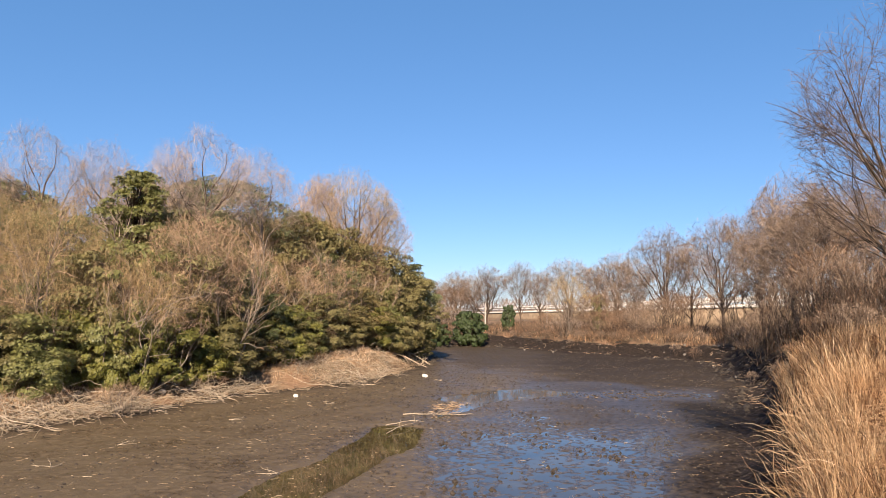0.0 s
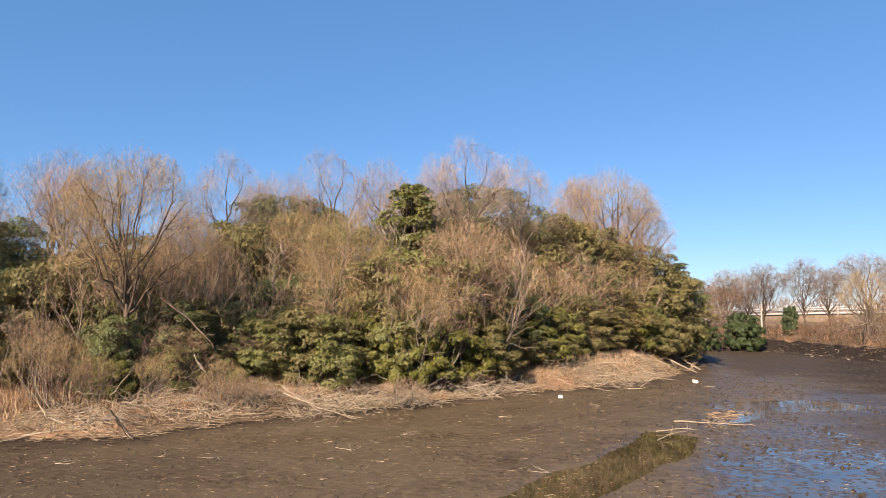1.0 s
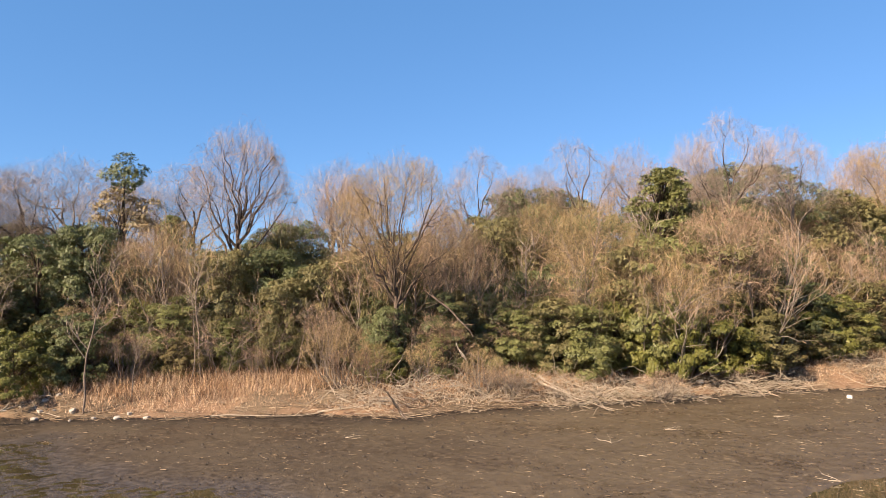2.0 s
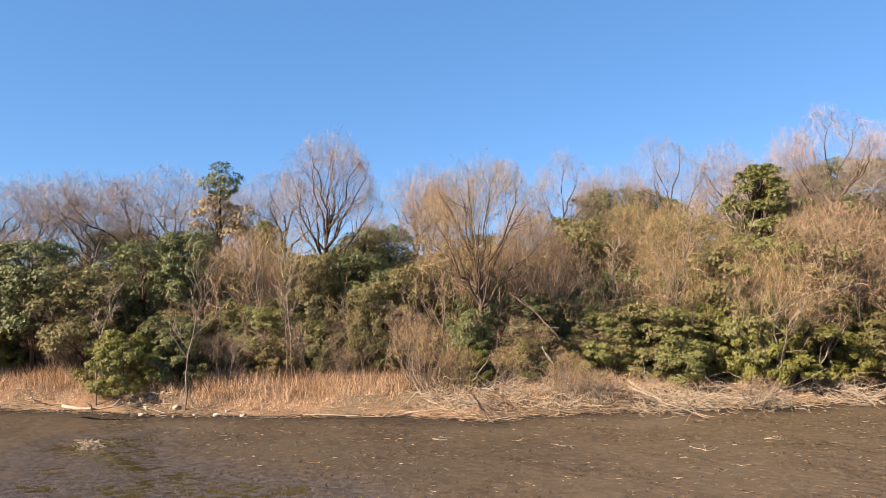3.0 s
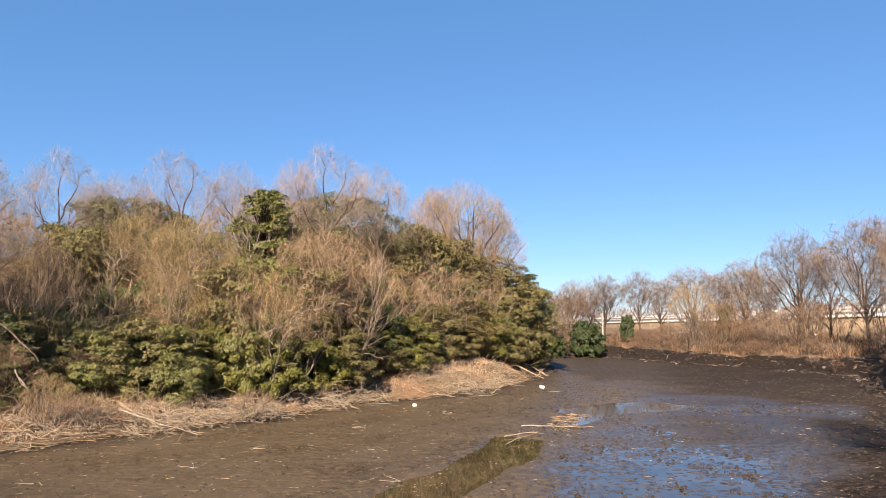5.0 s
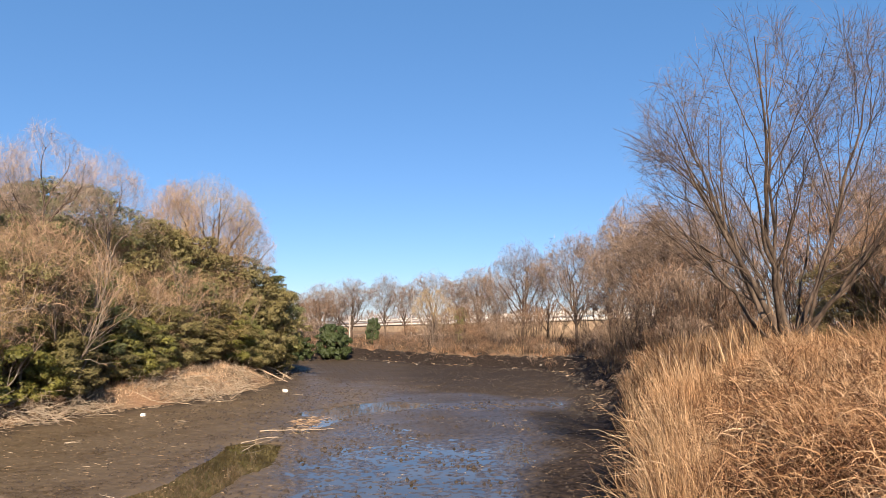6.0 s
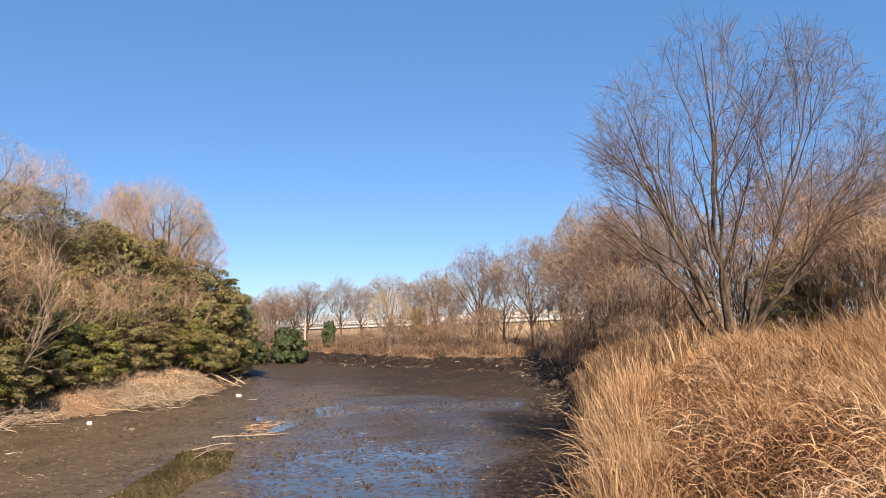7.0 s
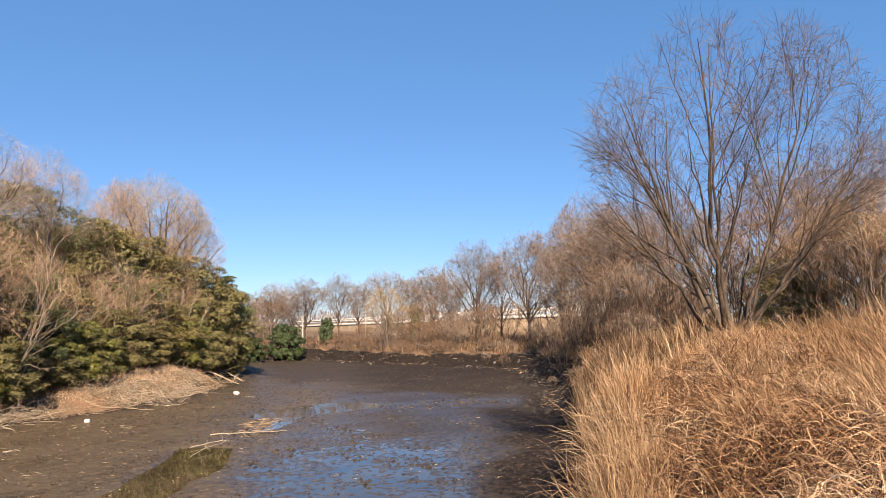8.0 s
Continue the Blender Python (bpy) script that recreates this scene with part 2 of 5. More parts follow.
def tubes(lines, r0, r1, sides=3):
    """Round stems along the lines (n, k, 3), tapering from r0 to r1 (n)."""
    n, k, _ = lines.shape
    t = np.gradient(lines, axis=1)
    t = unit(t)
    ref = np.where(np.abs(t[..., 2:3]) > 0.9, np.array([1.0, 0, 0]), np.array([0, 0, 1.0]))
    u = unit(np.cross(t, ref))
    v = np.cross(t, u)
    r = np.asarray(r0).reshape(-1, 1) * (1 - np.linspace(0, 1, k)) + np.asarray(r1).reshape(-1, 1) * np.linspace(0, 1, k)
    ang = np.arange(sides) * 2 * np.pi / sides
    ring = u[:, :, None] * np.cos(ang)[:, None] + v[:, :, None] * np.sin(ang)[:, None]
    verts = lines[:, :, None] + ring * r[:, :, None, None]
    i = np.arange(n * k * sides).reshape(n, k, sides)
    a, b = i[:, :-1], i[:, 1:]
    a2, b2 = np.roll(a, -1, 2), np.roll(b, -1, 2)
    return verts.reshape(-1, 3), np.stack([a, a2, b2, b], -1).reshape(-1, 4)


def ribbons(rng, lines, width):
    """Blades along the lines (n, k, 3), widest below the middle and pointed, each turned its own way."""
    n, k, _ = lines.shape
    t = unit(np.gradient(lines, axis=1))
    side = unit(np.cross(t, rng.normal(0, 1, (n, 1, 3))))
    shape = np.interp(np.linspace(0, 1, k), [0, 0.35, 1], [0.7, 1.0, 0.08]) if k > 2 else np.array([1.0, 0.35])
    w = np.asarray(width).reshape(n, 1, 1) * shape[None, :, None] * 0.5
    verts = np.stack([lines - side * w, lines + side * w], 2)
    i = np.arange(n * k * 2).reshape(n, k, 2)
    a, b = i[:, :-1], i[:, 1:]
    return verts.reshape(-1, 3), np.stack([a[..., 0], a[..., 1], b[..., 1], b[..., 0]], -1).reshape(-1, 4)


def merged(pieces):
    """Several (verts, faces) as one."""
    vs, fs, at = [], [], 0
    for v, f in pieces:
        vs.append(v)
        fs.append(f + at)
        at += len(v)
    return np.concatenate(vs), fs


def offshoots(rng, lines, count, low, angle, spread=0.25):
    """Where side shoots leave the lines: their bases, ways, and how far up each stands (0 to 1)."""
    n, k, _ = lines.shape
    who = np.repeat(np.arange(n), count)
    t = low + (1 - low) * rng.random(len(who)) ** 0.8
    f = t * (k - 1)
    i = np.minimum(f.astype(int), k - 2)
    w = (f - i)[:, None]
    base = lines[who, i] * (1 - w) + lines[who, i + 1] * w
    along = unit(lines[who, i + 1] - lines[who, i])
    out = unit(np.cross(along, rng.normal(0, 1, (len(who), 3))))
    a = np.radians(angle) * (1 + rng.normal(0, spread, (len(who), 1)))
    return base, along * np.cos(a) + out * np.sin(a), t


def sprigs(rng, at, facing, size, count=5, spread=0.5):
    """Rosettes of narrow folded leaves at the points, opening roughly along facing."""
    n = len(at)
    nrm = unit(facing + rng.normal(0, spread * 0.6, (n, 3)))
    u = unit(np.cross(nrm, rng.normal(0, 1, (n, 3))))
    w = np.cross(nrm, u)
    s = (np.asarray(size).reshape(-1, 1) * (0.65 + 0.7 * rng.random((n, 1))))[:, None]
    a = (np.arange(count) * 2 * np.pi / count)[None] + rng.random((n, 1)) * 6.283 + rng.normal(0, 0.35, (n, count))
    cup = rng.normal(0.25, 0.35, (n, count, 1))
    d = unit(u[:, None] * np.cos(a)[..., None] + w[:, None] * np.sin(a)[..., None] + nrm[:, None] * cup)
    side = unit(np.cross(nrm[:, None], d))
    reach_ = s * (0.75 + 0.5 * rng.random((n, count, 1)))
    mid = at[:, None] + d * reach_ * 0.55 + nrm[:, None] * reach_ * 0.06
    v = np.concatenate([at[:, None], at[:, None] + d * reach_, mid - side * reach_ * 0.23, mid + side * reach_ * 0.23], 1)
    i = (np.arange(n) * (1 + 3 * count))[:, None]
    j = np.arange(count)[None]
    tip, right, left, root = i + 1 + j, i + 1 + count + j, i + 1 + 2 * count + j, i + 0 * j
    f = np.concatenate([np.stack([root, right, tip], -1).reshape(-1, 3), np.stack([root, tip, left], -1).reshape(-1, 3)])
    return v.reshape(-1, 3), f


def lattice(x, y, scale, seed):
    """Smooth value noise, 0 to 1."""
    x, y = np.asarray(x) / scale, np.asarray(y) / scale
    i, j = np.floor(x).astype(np.int64), np.floor(y).astype(np.int64)
    fx, fy = x - i, y - j
    fx, fy = fx * fx * (3 - 2 * fx), fy * fy * (3 - 2 * fy)

    def h(a, b):
        n = (a * 374761393 + b * 668265263 + seed * 974711) & 0x7FFFFFFF
        n = ((n ^ (n >> 13)) * 1274126177) & 0x7FFFFFFF
        return ((n ^ (n >> 16)) & 0xFFFF) / 65535.0

    top = h(i, j) * (1 - fx) + h(i + 1, j) * fx
    bot = h(i, j + 1) * (1 - fx) + h(i + 1, j + 1) * fx
    return top * (1 - fy) + bot * fy


def ease(v, lo, hi):
    s = np.clip((v - lo) / (hi - lo), 0, 1)
    return s * s * (3 - 2 * s)


# ---- the lie of the land ----
SHORE = [(-60, -13), (-45, -6), (-30, 4), (-23.8, 8), (-21.3, 9.3), (-18, 11.8), (-15.7, 14.2), (-13.1, 15.2), (-12.4, 17), (-10.2, 20.6),
         (-8.2, 23.0), (-5.8, 27.6), (-2.6, 30.2), (0.9, 36.3), (2.6, 43), (3.5, 51), (3.2, 57), (5.2, 62), (10.5, 62.5), (14.7, 54),
         (19, 50), (21.5, 44), (19.6, 37), (16.8, 30), (12.8, 23), (9.4, 17.3), (6.8, 12.8), (5.2, 9), (3.2, 6), (0, 4.2), (-4, 1.6),
         (-12, -3.5), (-45, -22)]


def outside(x, y):
    """Metres from the pond's edge: plus on the banks, minus in the bed."""
    x, y = np.asarray(x, float), np.asarray(y, float)
    best = np.full(x.shape, 1e9)
    odd = np.zeros(x.shape, bool)
    for (ax, ay), (bx, by) in zip(SHORE, SHORE[1:] + SHORE[:1]):
        dx, dy = bx - ax, by - ay
        t = np.clip(((x - ax) * dx + (y - ay) * dy) / (dx * dx + dy * dy), 0, 1)
        best = np.minimum(best, np.hypot(x - ax - t * dx, y - ay - t * dy))
        cross = (ay > y) != (by > y)
        odd ^= cross & (x < (bx - ax) * (y - ay) / (by - ay if by != ay else 1e-9) + ax)
    return np.where(odd, -best, best)


def near_line(x, y, *pts):
    best = np.full(np.shape(x), 1e9)
    for (ax, ay), (bx, by) in zip(pts, pts[1:]):
        dx, dy = bx - ax, by - ay
        t = np.clip(((x - ax) * dx + (y - ay) * dy) / (dx * dx + dy * dy + 1e-9), 0, 1)
        best = np.minimum(best, np.hypot(x - ax - t * dx, y - ay - t * dy))
    return best


def land(x, y):
    """Ground height and masks for dry soil, mud tone and wet film. The pond bed lies just above the low water at z = 0.
    """
    x, y = np.asarray(x, float), np.asarray(y, float)
    s = outside(x, y)
    s = s + (lattice(x, y, 1.7, 3) - 0.5) * 0.9 * ease(np.abs(s), 0, 1.0) + (lattice(x, y, 0.5, 4) - 0.5) * 0.25
    right = ease(x + 0.25 * y, 0, 9) * ease(y, 60, 25)
    near = np.maximum(right, ease(y, 8, 2) * ease(np.hypot(x, y), 40, 12))
    top = 1.05 + 0.85 * near + 0.35 * (lattice(x, y, 11, 5) - 0.5)
    run = 7.0 - 4.2 * near
    bank = top * (0.35 * ease(s, 0.0, 1.6) + 0.65 * ease(s, 0.3, run)) + 0.05 * ease(s, 0, 0.4)
    bank = bank + (lattice(x, y, 0.8, 6) - 0.5 + (lattice(x, y, 0.3, 14) - 0.5) * 0.6) * 0.17 * ease(s, 0.1, 1.5)
    dark_bank = ease(x, 2.8, 4.6) * ease(y, 5, 9)
    lip = dark_bank * (0.08 + 0.26 * lattice(x, y, 1.9, 15)) * ease(s, 0.30, 0.62 + 0.3 * lattice(x, y, 0.9, 16))
    bank = bank + lip + dark_bank * 0.30 * (lattice(x, y, 0.45, 17) - 0.4) * ease(s, 0.0, 0.5) * ease(s, 3.0, 1.2)
    # the bed: clods and ripples, with pools where it lies lower
    clod = (lattice(x, y, 0.40, 7) - 0.5) * 0.010 + (lattice(x, y, 0.105, 8) - 0.5) * 0.056 + (lattice(x, y, 0.21, 12) - 0.5) * 0.016 + (lattice(x, y, 1.3, 9) - 0.5) * 0.012
    clod = clod * (0.45 + 0.55 * ease(x, -2.0, 2.5))
    warp = (lattice(x, y, 1.1, 10) - 0.5) * 1.1
    pool = ease(near_line(x, y, (3.5, 27.0), (4.6, 27.9), (6.3, 28.7)) + warp * 0.6, 1.7, 1.0)
    gully = ease(near_line(x, y, (-2.6, 11.5), (-0.9, 15.6), (0.2, 18.4), (0.7, 20.3)) + warp * 0.3, 0.95, 0.5)
    gully = np.maximum(gully, 0.55 * ease(near_line(x, y, (2.0, 22.6), (3.2, 24.6), (3.9, 27)) + warp * 0.4, 0.6, 0.2))
    film = ease(np.abs(x - 0.26 * y) / (0.19 * np.maximum(y, 1)) + warp * 0.16, 1.25, 0.75) * ease(y + warp, 8.5, 10.5) * ease(y + warp * 2, 25, 18)
    film = np.maximum(film, 0.86 * ease(near_line(x, y, (7.5, 28.0), (11.0, 27.5), (13.5, 27.2)) + warp, 3.6, 0.6))
    film = np.maximum(film, 0.5 * ease(near_line(x, y, (4.0, 21.5), (9.0, 22.5)) + warp, 1.6, 0.6))
    film = np.maximum(film, 0.66 * ease(near_line(x, y, (4.4, 13), (6.4, 20), (9.0, 30)) + warp, 4.4, 2.2) * (0.75 + 0.5 * lattice(x, y, 2.3, 13)))
    film = np.maximum(film, 0.95 * ease(near_line(x, y, (-18, 7.0), (-14.5, 5.5), (-10, 7.0)) + warp, 2.6, 1.0))
    film = film * (1 - dark_bank * ease(s, -1.5, -0.5))
    bed = 0.056 + clod - 0.057 * film * (1 - pool) - 0.13 * np.maximum(pool, gully)
    bed = bed + 0.04 * ease(s, -1.5, 0.0)
    z = np.where(s > 0, 0.09 + bank + clod * 0.5, bed)
    blend = ease(s, -0.3, 0.25)
    z = bed * (1 - blend) + (0.09 + bank + clod * 0.5) * blend
    dry = ease(s, -0.2 + 1.2 * dark_bank, 0.5 + 1.9 * dark_bank)
    way = np.degrees(np.arctan2(x, y))
    far = np.hypot(x, y)
    z = z + 0.75 * ease(far, 9.5, 15.0) * ease(far, 25, 18) * ease(way, 36, 43) * ease(way, 110, 80)
    # Ground under the reeds goes dark, painting in shade between the stalks.
    dry = dry * (1 - 0.9 * ease(x, 2.2, 3.4) * ease(np.hypot(x, y), 20, 16) * ease(y, 2, 3.5))
    # At left the mud is darkened too, in place of weaker sky sheen.
    # Third mask darkens the bank foot and far end: shade painted over wet mud.
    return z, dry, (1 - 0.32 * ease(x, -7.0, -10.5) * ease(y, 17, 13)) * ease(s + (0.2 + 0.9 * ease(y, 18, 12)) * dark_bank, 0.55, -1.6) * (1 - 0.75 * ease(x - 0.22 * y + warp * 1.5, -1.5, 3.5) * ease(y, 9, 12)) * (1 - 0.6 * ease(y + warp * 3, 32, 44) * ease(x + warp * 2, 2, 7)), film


def floor_at(x, y):
    return float(land(np.array([x]), np.array([y]))[0][0])


def growing(start, step, end, rate):
    out, v = [], start
    while v < end:
        out.append(v)
        v += step
        step *= rate
    return out + [end]


gx = sorted(set([-v for v in growing(26, 0.25, 3000, 1.25)] + list(np.arange(-26, 0, 0.15)) + list(np.arange(0, 10.5, 0.052)) + list(np.arange(10.5, 20, 0.115)) + growing(20, 0.25, 3000, 1.25)))
gy = sorted(set([-v for v in growing(8, 0.4, 3000, 1.25)] + list(np.arange(-8, 6, 0.25)) + list(np.arange(6, 12, 0.115)) + list(np.arange(12, 21, 0.055)) + list(np.arange(21, 36, 0.115)) + growing(36, 0.18, 3000, 1.06)))
GX, GY = np.meshgrid(np.array(gx), np.array(gy), indexing="ij")
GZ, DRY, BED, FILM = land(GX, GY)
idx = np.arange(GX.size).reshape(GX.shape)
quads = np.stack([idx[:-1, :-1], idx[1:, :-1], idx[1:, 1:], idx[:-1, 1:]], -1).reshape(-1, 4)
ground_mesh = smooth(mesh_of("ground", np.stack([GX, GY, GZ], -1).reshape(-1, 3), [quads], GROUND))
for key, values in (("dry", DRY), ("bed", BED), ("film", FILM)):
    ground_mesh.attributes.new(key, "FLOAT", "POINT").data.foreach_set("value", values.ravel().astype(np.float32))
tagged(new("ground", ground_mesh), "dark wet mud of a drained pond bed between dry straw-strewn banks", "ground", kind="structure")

bm = bmesh.new()
bm.faces.new([bm.verts.new((x, y, 0.0)) for x, y in SHORE])
me = bpy.data.meshes.new("water")
bm.to_mesh(me)
bm.free()
me.materials.append(WATER)
tagged(new("water", me), "shallow murky pools of low pond water reflecting the sky", "water", kind="structure")

# ---- kinds of plants: built once round the origin, one metre tall units scaled when planted ----
def spot(az, dist):
    """A place by bearing (degrees left of +y) and distance from the viewer."""
    return -dist * math.sin(radians(az)), dist * math.cos(radians(az))


def reach(base, way, centre, radii):
    """How far a shoot can grow from base along way before it leaves the crown's rounded outline."""
    b, w = (base - centre) / radii, way / radii
    a2, a1, a0 = (w * w).sum(-1), (b * w).sum(-1), (b * b).sum(-1) - 1
    root = a1 * a1 - a2 * a0
    return np.clip(np.where(root > 0, (-a1 + np.sqrt(np.maximum(root, 0))) / a2, 0.0), 0.0, None)


def arcs(rng, start, end, lift, k, wobble):
    """Bent limbs from start to end (n, 3), bowed by lift (n, 3), uneven by wobble."""
    s = np.linspace(0, 1, k)[None, :, None]
    mid = (start + end) / 2 + lift
    line = (1 - s) ** 2 * start[:, None] + 2 * s * (1 - s) * mid[:, None] + s * s * end[:, None]
    bump = np.cumsum(rng.normal(0, wobble, line.shape), 1)
    return line + (bump - bump[:, :1]) * (1 - 0.3 * s)


def contain(lines, centre, radii, ragged=0.08, soft=0.4):
    """Bends what grows out of the crown back under its rounded, slightly lumpy outline."""
    u = (lines - centre) / radii
    r = np.linalg.norm(u, axis=-1, keepdims=True)
    d = u / np.maximum(r, 1e-6)
    lump = 1 + ragged * (np.sin(d[..., :1] * 5 + 1) * np.cos(d[..., 1:2] * 4) + 0.6 * np.sin(d[..., 1:2] * 9 + d[..., 2:] * 7))
    over = np.maximum(r / lump - 1, 0)
    held = d * lump * (1 + soft * over)
    k = np.clip((u[..., 2:] + 0.6) / 0.5, 0, 1) * (over > 0)
    return centre + radii * (u * (1 - k) + held * k)


def haze(rng, n, centre, radii, length, width, ragged, low=-0.35):
    """The finest twigs, thick in the outer crown, in loose sprays that point out and up."""
    spray = unit(rng.normal(0, 1, (max(n // 22, 1), 3)) + np.array([0, 0, 0.25]))
    spray = spray * (0.62 + 0.34 * rng.random((len(spray), 1)) ** 0.7)
    who = rng.integers(0, len(spray), n)
    u = spray[who] + rng.normal(0, 0.085, (n, 3))
    u = u[u[:, 2] > low]
    base = centre + u * radii
    lean = unit(rng.normal(0, 1, spray.shape))[who[:len(base)]]
    way = unit(unit(u) * 0.6 + np.array([0, 0, 0.15]) + 0.55 * lean + rng.normal(0, 0.5, base.shape))
    line = limbs(rng, base, way, length * (0.35 + 0.75 * rng.random(len(base))), 3, 0.0, 0.28)
    return ribbons(rng, contain(line, centre, radii, ragged), width * (0.5 + 0.9 * rng.random(len(base)) ** 1.5))


def bare_tree(name, seed, height, width, low, stems, bark_mat, twig_mat, limb_n=14, n2=6, n3=4, n4=6, fork=0.25, girth=0.022, twig_w=0.009,
              droop=0.0, solid=False, ragged=0.12, angle=50, bias=0.12, fuzz=0):
    """A leafless tree: one trunk or several stems, limbs that fill a rounded outline, branches and a haze of twigs."""
    rng = np.random.default_rng(seed)
    root = new(name)
    root.empty_display_size = 0.2
    centre = np.array([0, 0, height * (low + (1 - low) * 0.47)])
    radii = np.array([width / 2, width / 2, height * (1 - low) * 0.53])
    g = np.arange(limb_n) + 0.5
    el = np.arcsin(np.clip(1 - g / limb_n * (1.12 if stems == 1 else 1.34), -0.35, 1))
    a = g * 2.39996 + rng.normal(0, 0.3, limb_n)
    d = np.stack([np.cos(a) * np.cos(el), np.sin(a) * np.cos(el), np.sin(el)], -1)
    end = centre + d * radii * (0.72 + 0.2 * rng.random((limb_n, 1)) if stems > 1 else 0.55 + 0.4 * rng.random((limb_n, 1)))
    pieces = []
    r = girth * height
    if stems == 1:
        trunk = limbs(rng, np.array([[0, 0, -0.2]]), np.array([[0.04, 0.02, 1.0]]), np.array([height * max(fork + 0.25, low + 0.2)]), 8, 0.0, 0.05)
        pieces.append(tubes(trunk, np.array([r]), np.array([r * 0.45]), 8))
        at = fork / max(fork + 0.25, low + 0.2) + (1 - fork / max(fork + 0.25, low + 0.2)) * (1 - g / limb_n) ** 0.8
        f = at * 7
        i = np.minimum(f.astype(int), 6)
        w = (f - i)[:, None]
        start = trunk[0][i] * (1 - w) + trunk[0][i + 1] * w
        rl = r * (0.32 + 0.25 * rng.random(limb_n))
    else:
        start = np.stack([np.cos(a), np.sin(a), 0 * a], -1) * 0.022 * height * rng.random((limb_n, 1)) ** 0.5
        start[:, 2] = -0.15
        rl = r * (0.45 + 0.5 * rng.random(limb_n))
    away = end - start
    flat = away * np.array([1, 1, 0])
    lift = flat * rng.uniform(-0.04, 0.10, (limb_n, 1))
    main = contain(arcs(rng, start, end, lift, 9, (0.010 if stems > 1 else 0.015) * height), centre, radii, ragged)
    pieces.append(tubes(main, rl, rl * 0.15, 6))

    def shoots(lines, count, lo, angle, want, k, rise):
        b, w, t = offshoots(rng, lines, count, lo, angle)
        w = unit(w + bias * unit(b - centre * np.array([1, 1, 0.45])))
        room = reach(b, w, centre, radii)
        ln = np.minimum(want * (1.15 - 0.5 * t) * (0.6 + 0.7 * rng.random(len(b))), room * 0.95 + 0.02 * height)
        return contain(limbs(rng, b, w, ln, k, rise, 0.11), centre, radii, ragged), t

    sec, t = shoots(main, n2, 0.25, angle, height * (0.36 if solid else 0.26), 6, 0.04 if solid else 0.07)
    rs = np.repeat(rl, n2) * ((0.55 if solid else 0.40) - (0.36 if solid else 0.28) * t)
    pieces.append(tubes(sec, rs, rs * 0.2, 3))
    ter, t = shoots(sec, n3, 0.2, angle, height * 0.15, 3, 0.05)
    rt = np.maximum(np.repeat(rs, n3) * (0.40 - 0.25 * t), 0.45 * twig_w)
    pieces.append(tubes(ter, rt, rt * 0.4, 3))
    v, f = merged(pieces)
    part("trunk", smooth(mesh_of("trunk", v, f, bark_mat)), root)
    tips = []
    for lines, count, size in ((ter, n4, 0.085), (sec[:, 2:], n4 * 2, 0.09), (main[:, 4:], n4 * 3, 0.09)):
        b, w, t = offshoots(rng, lines, count, 0.15, angle, 0.4)
        w = unit(w + 0.15 * unit(b - centre * np.array([1, 1, 0.45])))
        room = reach(b, w, centre, radii * (1.04 + rng.normal(0, ragged, (len(b), 1))))
        ln = np.minimum(height * size * (0.4 + 0.9 * rng.random(len(b))), room + 0.03 * height)
        line = contain(limbs(rng, b, w, ln, 4 if solid else 2, -droop, 0.10), centre, radii, ragged)
        width_t = twig_w * (0.6 + 0.7 * rng.random(len(b)))
        tips.append(tubes(line, width_t * 0.5, width_t * 0.2, 3) if solid else ribbons(rng, line, width_t))
    if fuzz:
        tips.append(haze(rng, fuzz, centre, radii, height * 0.10, twig_w, ragged))
    v, f = merged(tips)
    part("crown", mesh_of("crown", v, f, twig_mat), root)
    return root


